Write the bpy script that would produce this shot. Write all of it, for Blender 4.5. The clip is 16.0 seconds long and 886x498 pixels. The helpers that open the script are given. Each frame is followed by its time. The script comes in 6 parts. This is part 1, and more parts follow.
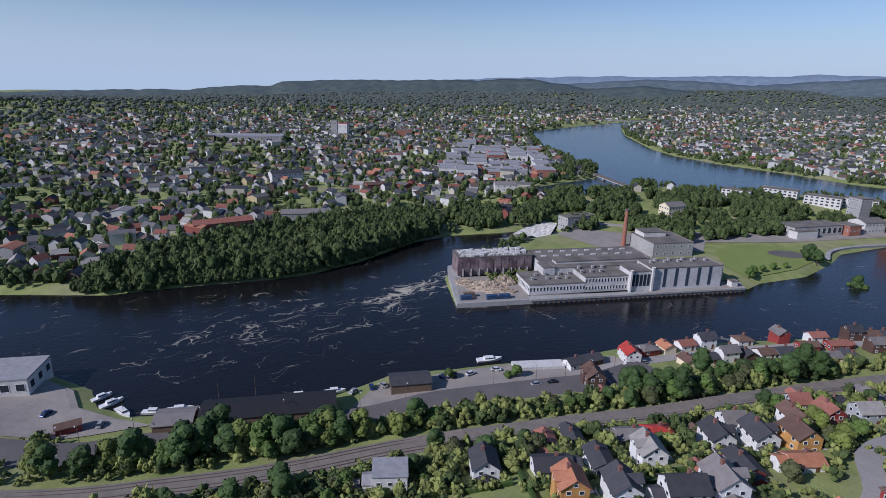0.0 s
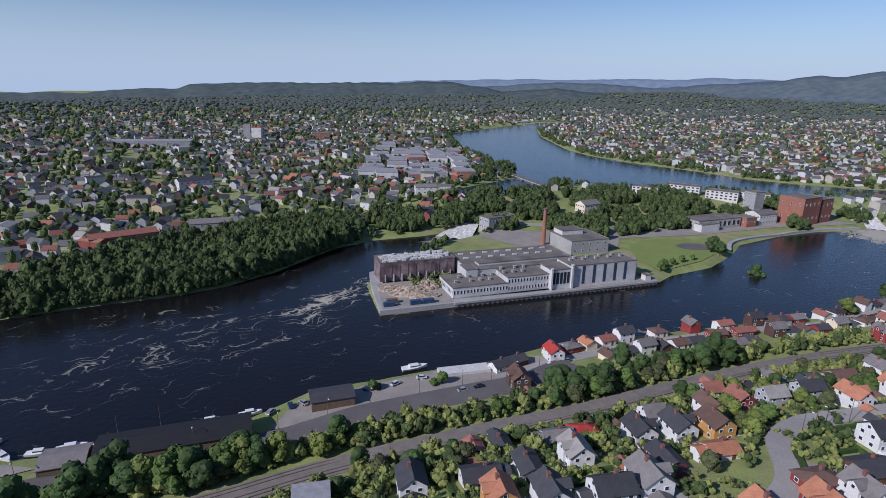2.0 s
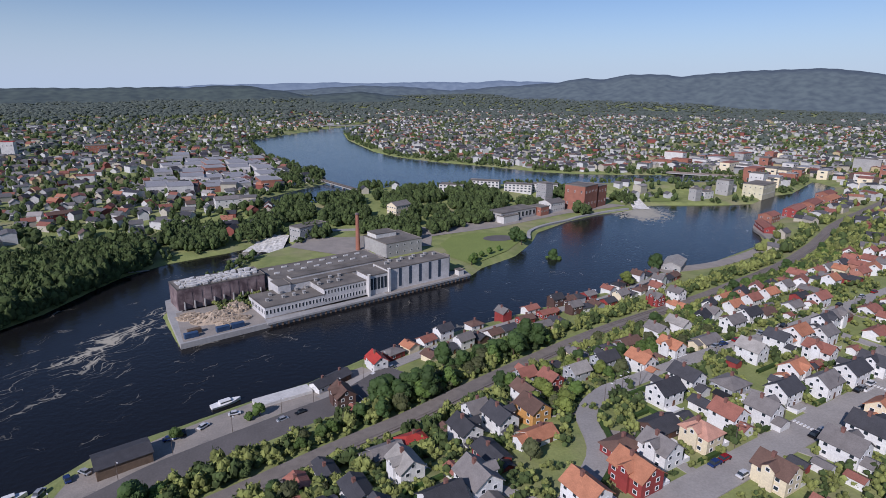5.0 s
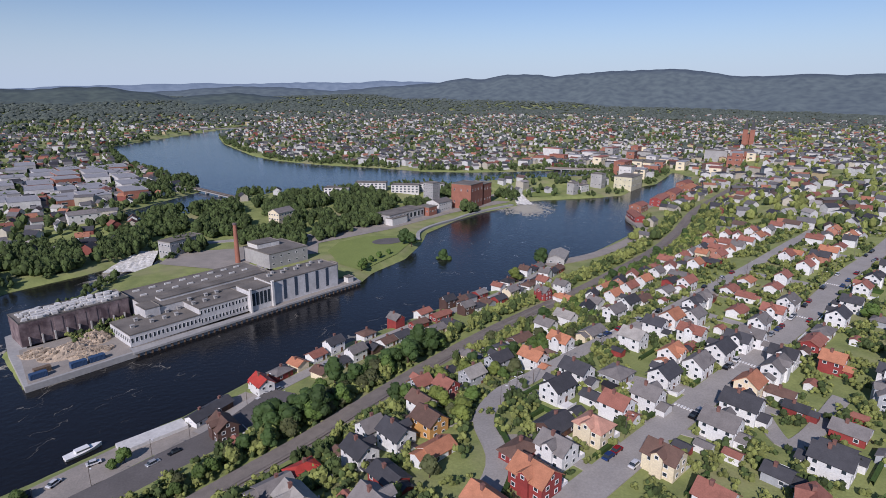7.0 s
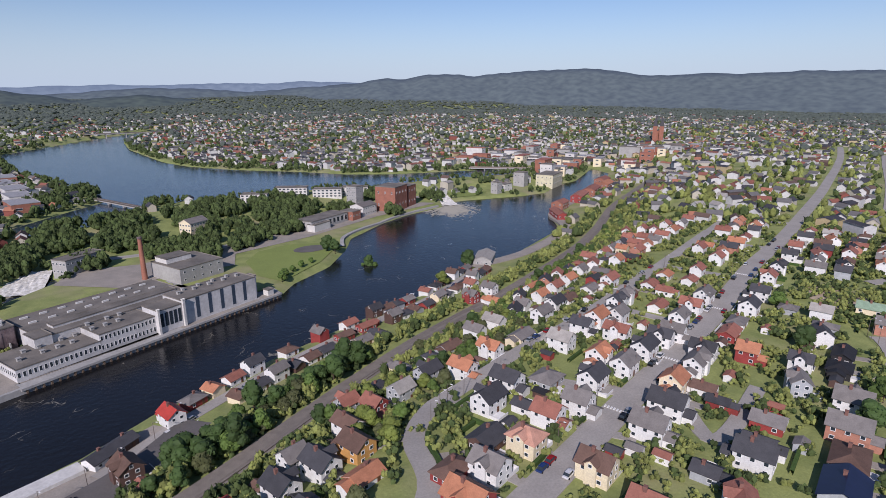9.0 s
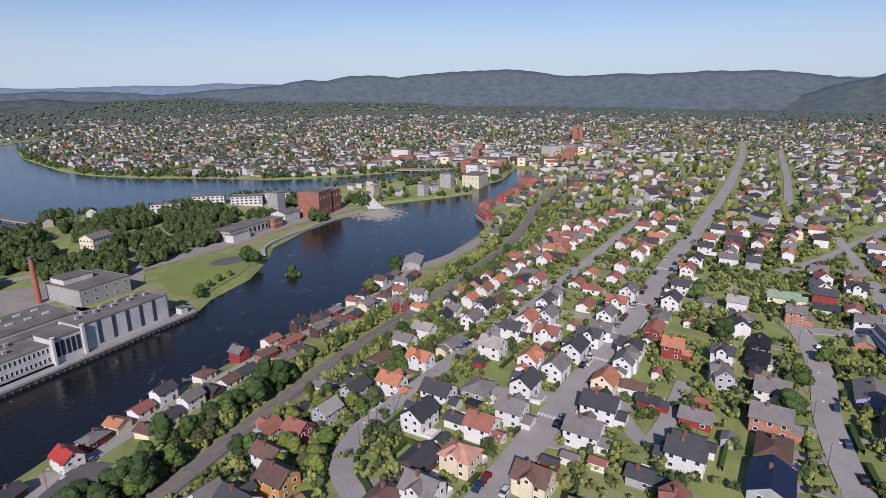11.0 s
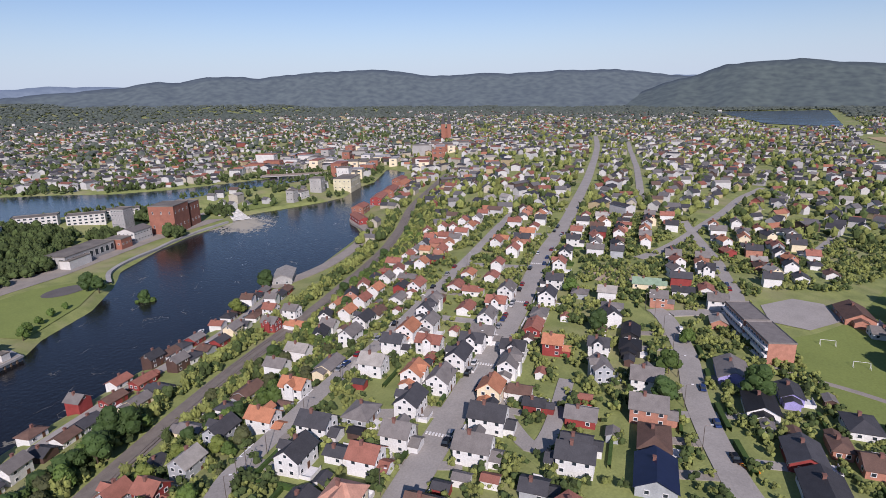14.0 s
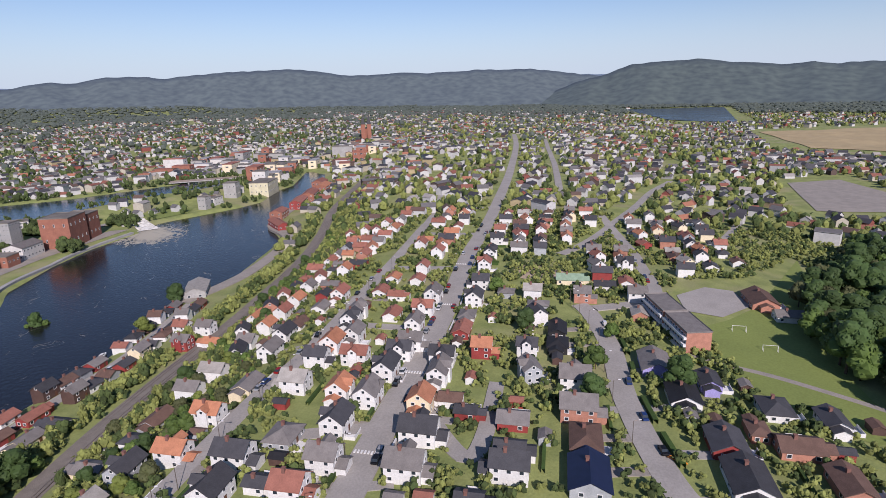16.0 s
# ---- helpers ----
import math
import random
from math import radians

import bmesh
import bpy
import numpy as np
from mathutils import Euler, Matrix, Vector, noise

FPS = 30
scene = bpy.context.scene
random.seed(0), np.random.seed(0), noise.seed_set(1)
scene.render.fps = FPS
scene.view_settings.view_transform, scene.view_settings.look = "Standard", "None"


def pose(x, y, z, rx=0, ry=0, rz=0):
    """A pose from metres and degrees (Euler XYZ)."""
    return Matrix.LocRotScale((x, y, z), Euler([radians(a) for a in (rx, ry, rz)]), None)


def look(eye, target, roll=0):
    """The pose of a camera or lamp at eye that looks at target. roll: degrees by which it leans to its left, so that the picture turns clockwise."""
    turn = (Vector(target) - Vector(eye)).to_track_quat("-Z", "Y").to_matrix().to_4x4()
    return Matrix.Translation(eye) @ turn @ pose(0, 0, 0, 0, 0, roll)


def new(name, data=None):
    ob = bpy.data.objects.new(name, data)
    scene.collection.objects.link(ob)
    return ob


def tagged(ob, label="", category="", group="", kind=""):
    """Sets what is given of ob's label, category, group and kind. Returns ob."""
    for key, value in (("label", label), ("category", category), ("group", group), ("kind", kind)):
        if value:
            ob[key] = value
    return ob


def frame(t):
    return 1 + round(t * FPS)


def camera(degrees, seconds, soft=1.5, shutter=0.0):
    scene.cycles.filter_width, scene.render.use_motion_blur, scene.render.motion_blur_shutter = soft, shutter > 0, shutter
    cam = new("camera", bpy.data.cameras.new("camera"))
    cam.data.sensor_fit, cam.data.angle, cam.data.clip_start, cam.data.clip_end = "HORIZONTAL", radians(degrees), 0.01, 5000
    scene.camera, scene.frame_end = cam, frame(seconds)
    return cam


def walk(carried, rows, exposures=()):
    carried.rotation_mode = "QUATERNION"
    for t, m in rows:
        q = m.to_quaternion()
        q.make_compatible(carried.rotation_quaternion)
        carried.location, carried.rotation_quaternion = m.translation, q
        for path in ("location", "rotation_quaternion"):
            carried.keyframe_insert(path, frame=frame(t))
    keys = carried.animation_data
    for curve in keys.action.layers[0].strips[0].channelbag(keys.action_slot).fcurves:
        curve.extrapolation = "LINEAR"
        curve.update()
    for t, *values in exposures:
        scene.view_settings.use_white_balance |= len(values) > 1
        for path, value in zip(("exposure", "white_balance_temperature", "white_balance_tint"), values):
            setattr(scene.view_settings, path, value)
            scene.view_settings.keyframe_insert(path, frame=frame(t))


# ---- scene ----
cam = camera(76.30, 16.0, soft=0.7)
PATH = [
    (0.0, 0.007, -0.003, 114.003, 6.305, -16.646, 1.391),
    (0.5, 0.153, 1.606, 113.893, 4.244, -16.540, 1.359),
    (1.0, 0.384, 3.247, 113.683, 2.539, -16.441, 1.450),
    (1.5, 0.791, 4.972, 113.429, 0.767, -16.333, 1.418),
    (2.0, 1.497, 6.687, 113.245, -1.633, -16.200, 1.395),
    (2.5, 2.417, 8.200, 113.165, -4.791, -16.068, 1.295),
    (3.0, 3.418, 9.465, 113.135, -8.290, -15.920, 1.134),
    (3.5, 4.256, 10.811, 113.068, -11.569, -15.813, 1.041),
    (4.0, 4.977, 12.290, 112.966, -14.677, -15.683, 0.978),
    (4.5, 5.666, 13.814, 112.946, -17.624, -15.584, 0.885),
    (5.0, 6.589, 15.335, 112.943, -20.469, -15.528, 0.815),
    (7.5, 13.653, 23.703, 113.149, -34.017, -15.370, 0.354),
    (8.0, 15.056, 25.154, 113.309, -35.883, -15.349, 0.273),
    (8.5, 16.624, 26.576, 113.527, -37.557, -15.344, 0.150),
    (9.0, 18.541, 27.962, 113.818, -39.262, -15.369, 0.004),
    (11.5, 27.580, 34.099, 114.106, -48.499, -15.280, -0.552),
    (12.0, 29.433, 35.230, 114.153, -50.532, -15.296, -0.681),
    (12.5, 31.375, 36.202, 114.127, -52.664, -15.335, -0.835),
    (13.0, 33.298, 37.034, 114.129, -54.919, -15.366, -0.936),
    (13.5, 35.104, 37.976, 114.153, -57.086, -15.408, -1.093),
    (14.0, 36.804, 38.900, 114.153, -59.220, -15.445, -1.243),
    (14.5, 38.315, 39.565, 114.215, -61.374, -15.507, -1.303),
    (15.0, 39.843, 40.173, 114.204, -63.362, -15.562, -1.370),
    (15.5, 41.515, 40.754, 114.056, -65.244, -15.597, -1.461),
    (16.0, 43.254, 41.247, 113.871, -67.012, -15.648, -1.546),
]
walk(cam, [(t, pose(x, y, z, 90 + pitch, 0, yaw) @ pose(0, 0, 0, 0, 0, roll)) for t, x, y, z, yaw, pitch, roll in PATH],
     exposures=[(0.0, 0.0, 5550, 22), (5.0, 0.04, 5760, 23), (9.0, 0.13, 6000, 24), (12.5, 0.2, 6100, 25), (16.0, 0.26, 6160, 25)])

# ---- light ----
SUN_AZ, SUN_EL = 233.0, 33.0
world = bpy.data.worlds.new("sky")
scene.world = world
world.use_nodes = True
wn = world.node_tree.nodes
sky = wn.new("ShaderNodeTexSky")
sky.sky_type, sky.sun_disc = "NISHITA", False
sky.sun_elevation, sky.sun_rotation = radians(SUN_EL), radians(SUN_AZ)
sky.altitude = 1500.0
sky.air_density, sky.dust_density, sky.ozone_density = 1.3, 0.3, 4.0
wn["Background"].inputs[1].default_value = 0.078
# pale blue haze low over the whole horizon
up, low, haze = wn.new("ShaderNodeTexCoord"), wn.new("ShaderNodeMapRange"), wn.new("ShaderNodeMix")
sep = wn.new("ShaderNodeSeparateXYZ")
low.interpolation_type = "SMOOTHSTEP"
low.inputs[1].default_value, low.inputs[2].default_value, low.inputs[3].default_value, low.inputs[4].default_value = -0.01, 0.16, 0.9, 0.0
haze.data_type = "RGBA"
haze.inputs[7].default_value = (5.5, 6.9, 7.9, 1)
wl = world.node_tree.links
wl.new(up.outputs["Generated"], sep.inputs[0]), wl.new(sep.outputs["Z"], low.inputs[0]), wl.new(low.outputs[0], haze.inputs[0])
wl.new(sky.outputs[0], haze.inputs[6]), wl.new(haze.outputs[2], wn["Background"].inputs[0])
sun = new("sun", bpy.data.lights.new("sun", "SUN"))
sun.data.energy, sun.data.angle, sun.data.color = 4.3, radians(0.5), (1.0, 0.93, 0.82)
_s = Vector((math.sin(radians(SUN_AZ)) * math.cos(radians(SUN_EL)), math.cos(radians(SUN_AZ)) * math.cos(radians(SUN_EL)), math.sin(radians(SUN_EL))))
sun.matrix_world = look(_s * 900, (0, 0, 0))

rng = np.random.default_rng(7)
rnd = random.Random(11)


# ---- materials ----
def mat(name, base, rough=0.8, metal=0.0, second=None, scale=1.0, bump=0.0, vary=0.0, fine=6.0, island=False, amount=0.6):
    """A surface with large stains, fine grain, relief, and a shift of tone from piece to piece."""
    m = bpy.data.materials.new(name)
    m.use_nodes = True
    nt, bsdf = m.node_tree, m.node_tree.nodes["Principled BSDF"]
    bsdf.inputs["Roughness"].default_value, bsdf.inputs["Metallic"].default_value = rough, metal
    bsdf.inputs["Specular IOR Level"].default_value = 0.3
    second = second or tuple(0.62 * c for c in base)
    geo = nt.nodes.new("ShaderNodeNewGeometry")
    n1, n2 = nt.nodes.new("ShaderNodeTexNoise"), nt.nodes.new("ShaderNodeTexNoise")
    n1.inputs["Scale"].default_value, n1.inputs["Detail"].default_value = scale, 5
    n2.inputs["Scale"].default_value, n2.inputs["Detail"].default_value = scale * fine, 4
    for n in (n1, n2):
        nt.links.new(geo.outputs["Position"], n.inputs["Vector"])
    ramp = nt.nodes.new("ShaderNodeMapRange")
    ramp.inputs[1].default_value, ramp.inputs[2].default_value = 0.35, 0.7
    ramp.inputs[4].default_value = amount
    nt.links.new(n1.outputs["Fac"], ramp.inputs[0])
    mix = nt.nodes.new("ShaderNodeMix")
    mix.data_type = "RGBA"
    mix.inputs[6].default_value, mix.inputs[7].default_value = (*base, 1), (*second, 1)
    nt.links.new(ramp.outputs[0], mix.inputs[0])
    hsv = nt.nodes.new("ShaderNodeHueSaturation")
    nt.links.new(mix.outputs[2], hsv.inputs["Color"])
    tone = nt.nodes.new("ShaderNodeMath")
    tone.operation = "MULTIPLY_ADD"
    tone.inputs[1].default_value, tone.inputs[2].default_value = 0.5, 0.75
    nt.links.new(n2.outputs["Fac"], tone.inputs[0])
    last = tone
    if vary:
        if island:
            src = geo.outputs["Random Per Island"]
        else:
            src = nt.nodes.new("ShaderNodeObjectInfo").outputs["Random"]
        add = nt.nodes.new("ShaderNodeMath")
        add.operation = "MULTIPLY_ADD"
        add.inputs[1].default_value = vary
        nt.links.new(src, add.inputs[0])
        nt.links.new(tone.outputs[0], add.inputs[2])
        sub = nt.nodes.new("ShaderNodeMath")
        sub.operation = "SUBTRACT"
        sub.inputs[1].default_value = vary / 2
        nt.links.new(add.outputs[0], sub.inputs[0])
        last = sub
    nt.links.new(last.outputs[0], hsv.inputs["Value"])
    nt.links.new(hsv.outputs[0], bsdf.inputs["Base Color"])
    if bump:
        b = nt.nodes.new("ShaderNodeBump")
        b.inputs["Strength"].default_value, b.inputs["Distance"].default_value = bump, 0.3
        nt.links.new(n2.outputs["Fac"], b.inputs["Height"])
        nt.links.new(b.outputs[0], bsdf.inputs["Normal"])
    return m


def palette(name, colours, rough=0.8, scale=0.5):
    """Alike pieces in a handful of paints, one for each loose piece of the mesh."""
    m = mat(name, (0.5, 0.5, 0.5), rough, scale=scale)
    nt = m.node_tree
    mix = [n for n in nt.nodes if n.bl_idname == "ShaderNodeMix"][0]
    ramp = nt.nodes.new("ShaderNodeValToRGB")
    ramp.color_ramp.interpolation = "CONSTANT"
    els = ramp.color_ramp.elements
    for i, (at, c) in enumerate(colours):
        e = els[i] if i < 2 else els.new(at)
        e.position, e.color = at, (*c, 1)
    geo = [n for n in nt.nodes if n.bl_idname == "ShaderNodeNewGeometry"][0]
    nt.links.new(geo.outputs["Random Per Island"], ramp.inputs[0])
    nt.links.new(ramp.outputs[0], mix.inputs[6])
    dark = nt.nodes.new("ShaderNodeMix")
    dark.data_type, dark.blend_type = "RGBA", "MULTIPLY"
    dark.inputs[0].default_value, dark.inputs[7].default_value = 1.0, (0.75, 0.75, 0.75, 1)
    nt.links.new(ramp.outputs[0], dark.inputs[6])
    nt.links.new(dark.outputs[2], mix.inputs[7])
    return m


WALL = {
    "white": mat("white_boards", (0.66, 0.66, 0.645), 0.6, scale=0.4, second=(0.55, 0.55, 0.53), vary=0.12),
    "cream": mat("cream_boards", (0.68, 0.6, 0.42), 0.6, scale=0.4, second=(0.58, 0.5, 0.36), vary=0.1),
    "red": mat("red_boards", (0.27, 0.05, 0.045), 0.6, scale=0.4, vary=0.2),
    "ochre": mat("ochre_boards", (0.5, 0.27, 0.09), 0.6, scale=0.4, vary=0.1),
    "greywall": mat("grey_boards", (0.36, 0.38, 0.4), 0.6, scale=0.4, vary=0.2),
    "brownwall": mat("brown_boards", (0.1, 0.06, 0.05), 0.6, scale=0.4, vary=0.2),
    "blackwall": mat("black_boards", (0.03, 0.03, 0.033), 0.6, scale=0.4),
    "brick": mat("salmon_brick", (0.42, 0.2, 0.14), 0.8, scale=0.6, vary=0.1),
    "lilac": mat("lilac_boards", (0.34, 0.31, 0.6), 0.6, scale=0.4),
}
ROOF = {
    "dark": mat("dark_tiles", (0.06, 0.06, 0.066), 0.75, scale=0.5, vary=0.4, bump=0.3),
    "grey": mat("grey_tiles", (0.19, 0.175, 0.165), 0.8, scale=0.5, vary=0.3, bump=0.3),
    "light": mat("pale_grey_tiles", (0.33, 0.31, 0.28), 0.8, scale=0.5, vary=0.2, bump=0.3),
    "red": mat("red_tiles", (0.3, 0.125, 0.09), 0.75, scale=0.5, vary=0.3, bump=0.3),
    "orange": mat("orange_tiles", (0.44, 0.19, 0.105), 0.75, scale=0.5, vary=0.25, bump=0.3),
    "pink": mat("faded_pink_tiles", (0.52, 0.28, 0.2), 0.75, scale=0.5, bump=0.3),
    "bright": mat("bright_red_sheet", (0.42, 0.055, 0.04), 0.5, scale=0.5, bump=0.2),
    "brown": mat("brown_tiles", (0.14, 0.085, 0.065), 0.8, scale=0.5, vary=0.3, bump=0.3),
    "black": mat("black_felt", (0.022, 0.022, 0.025), 0.7, scale=0.5, bump=0.2),
    "navy": mat("solar_blue_glazed_tiles", (0.012, 0.017, 0.05), 0.35, scale=0.5),
    "green": mat("pale_green_sheet", (0.26, 0.36, 0.25), 0.6, scale=0.5),
    "flat": mat("flat_grey_felt", (0.3, 0.3, 0.31), 0.85, scale=0.5, bump=0.2),
}
PANE = mat("window_glass", (0.03, 0.04, 0.05), 0.12, scale=2)
TRIM = mat("white_trim", (0.68, 0.68, 0.67), 0.5, scale=2, amount=0.2)
ASPHALT = mat("worn_asphalt", (0.33, 0.31, 0.285), 0.95, scale=0.12, second=(0.25, 0.235, 0.215), bump=0.1, fine=14)
DARKROAD = mat("dark_asphalt", (0.13, 0.12, 0.115), 0.95, scale=0.12, second=(0.085, 0.08, 0.076), bump=0.1, fine=14)
GRAVEL = mat("pale_gravel", (0.3, 0.27, 0.235), 0.95, scale=0.15, second=(0.2, 0.185, 0.165), bump=0.3, fine=12)
BALLAST = mat("railway_ballast", (0.21, 0.185, 0.16), 0.95, scale=0.4, bump=0.4, fine=10)
STEEL = mat("worn_steel", (0.3, 0.25, 0.22), 0.5, 0.8, scale=2)
PAINT = mat("road_paint", (0.7, 0.7, 0.68), 0.7, scale=1.5, amount=0.5)
LAWN = mat("mown_lawn", (0.19, 0.235, 0.062), 0.95, scale=0.06, second=(0.15, 0.19, 0.052), bump=0.2, fine=20)
HEDGE = mat("hedge_leaves", (0.045, 0.085, 0.018), 0.9, scale=0.6, bump=0.6, vary=0.4)
BARK = mat("bark", (0.09, 0.065, 0.045), 0.95, scale=1.5, bump=0.5)
LEAF = {
    "leaf_dark": mat("dark_green_leaves", (0.045, 0.08, 0.02), 0.75, scale=0.5, second=(0.028, 0.052, 0.014), vary=0.5, fine=5),
    "leaf_mid": mat("green_leaves", (0.075, 0.12, 0.024), 0.75, scale=0.5, second=(0.045, 0.08, 0.018), vary=0.5, fine=5),
    "leaf_light": mat("yellow_green_leaves", (0.13, 0.16, 0.032), 0.75, scale=0.5, second=(0.08, 0.11, 0.022), vary=0.4, fine=5),
    "leaf_olive": mat("dull_olive_leaves", (0.07, 0.08, 0.03), 0.75, scale=0.5, second=(0.045, 0.05, 0.02), vary=0.4, fine=5),
}
WOODS = mat("wood_crowns", (0.062, 0.088, 0.026), 0.9, scale=0.35, second=(0.034, 0.054, 0.018), vary=0.8, fine=6, island=True, bump=0.6)
SHRUB = mat("shrub_leaves", (0.19, 0.212, 0.06), 0.9, scale=0.4, second=(0.115, 0.138, 0.038), vary=0.7, fine=6, island=True, bump=0.6)
# far crowns paler and greyer: distance haze mixed into the base colour
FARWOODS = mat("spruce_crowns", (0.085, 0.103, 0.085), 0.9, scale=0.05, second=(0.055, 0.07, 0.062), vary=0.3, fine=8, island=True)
CONCRETE = mat("stained_concrete", (0.34, 0.335, 0.32), 0.85, scale=0.12, second=(0.24, 0.235, 0.23), bump=0.15)
PALEWALL = mat("pale_factory_render", (0.52, 0.515, 0.51), 0.8, scale=0.12, second=(0.36, 0.355, 0.345), amount=0.8)
GREYROOF = mat("factory_roofing", (0.19, 0.172, 0.15), 0.9, scale=0.1, second=(0.1, 0.092, 0.082), amount=0.9, bump=0.2, fine=12)
RUBBLE = mat("demolition_rubble", (0.46, 0.37, 0.27), 0.95, scale=0.3, second=(0.2, 0.165, 0.13), bump=0.6)
SOOT = mat("soot_stained_concrete", (0.085, 0.06, 0.065), 0.9, scale=0.22, second=(0.3, 0.235, 0.23), amount=0.8)
REDBRICK = mat("red_brick", (0.29, 0.125, 0.085), 0.85, scale=0.25, second=(0.2, 0.085, 0.06), vary=0.1)
WHITEROOM = mat("white_render", (0.56, 0.55, 0.52), 0.7, scale=0.2, second=(0.42, 0.41, 0.39))
YELLOWWALL = mat("yellow_render", (0.58, 0.54, 0.38), 0.7, scale=0.2)
TIMBER = mat("weathered_timber", (0.16, 0.115, 0.08), 0.9, scale=0.8, bump=0.3)
FOAM = mat("foaming_water", (0.78, 0.76, 0.7), 0.6, scale=0.4, second=(0.38, 0.36, 0.3), amount=0.9, bump=0.6)
BLUESTEEL = mat("blue_container_paint", (0.04, 0.08, 0.16), 0.5, scale=0.8)
CAR = [mat("car_paint_%s" % n, c, 0.25, 0.3, scale=1) for n, c in
       (("black", (0.015, 0.015, 0.017)), ("silver", (0.4, 0.41, 0.42)), ("white", (0.75, 0.75, 0.75)), ("red", (0.35, 0.02, 0.02)), ("blue", (0.03, 0.06, 0.18)))]


def hazed_hill_material(name, base, haze_glow):
    """Wooded hills kilometres away, with blue air haze added as an even glow."""
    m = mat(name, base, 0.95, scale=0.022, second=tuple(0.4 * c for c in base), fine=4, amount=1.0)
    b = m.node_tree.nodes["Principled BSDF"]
    b.inputs["Emission Color"].default_value, b.inputs["Emission Strength"].default_value = (*haze_glow, 1), 1.0
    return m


# second colour: haze painted as emission, strongest on the farthest hills
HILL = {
    "far": hazed_hill_material("distant_blue_hills", (0.07, 0.08, 0.08), (0.12, 0.165, 0.235)),
    "mid": hazed_hill_material("hazy_wooded_hills", (0.07, 0.086, 0.07), (0.05, 0.068, 0.096)),
    "left": hazed_hill_material("dark_wooded_hills", (0.065, 0.082, 0.055), (0.02, 0.03, 0.044)),
    "right": hazed_hill_material("wooded_mountain", (0.065, 0.082, 0.06), (0.036, 0.05, 0.068)),
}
RUBBER = mat("tyre_rubber", (0.02, 0.02, 0.02), 0.9, scale=3)

# the ground: lawns and gardens, turning to woods and fields far off
GROUND = mat("gardens_and_turf", (0.25, 0.28, 0.095), 0.95, scale=0.11, second=(0.15, 0.185, 0.06), bump=0.5, fine=11, amount=0.9)
nt = GROUND.node_tree
gn = nt.nodes.new("ShaderNodeTexNoise")
gn.inputs["Scale"].default_value, gn.inputs["Detail"].default_value = 0.028, 6
gg = [n for n in nt.nodes if n.bl_idname == "ShaderNodeNewGeometry"][0]
nt.links.new(gg.outputs["Position"], gn.inputs["Vector"])
gr = nt.nodes.new("ShaderNodeMapRange")
gr.inputs[1].default_value, gr.inputs[2].default_value, gr.inputs[4].default_value = 0.5, 0.68, 0.75
nt.links.new(gn.outputs["Fac"], gr.inputs[0])
gm = nt.nodes.new("ShaderNodeMix")
gm.data_type = "RGBA"
gm.inputs[7].default_value = (0.29, 0.26, 0.15, 1)
hs = [n for n in nt.nodes if n.bl_idname == "ShaderNodeHueSaturation"][0]
nt.links.new(gr.outputs[0], gm.inputs[0])
nt.links.new(hs.outputs[0], gm.inputs[6])
nt.links.new(gm.outputs[2], nt.nodes["Principled BSDF"].inputs["Base Color"])


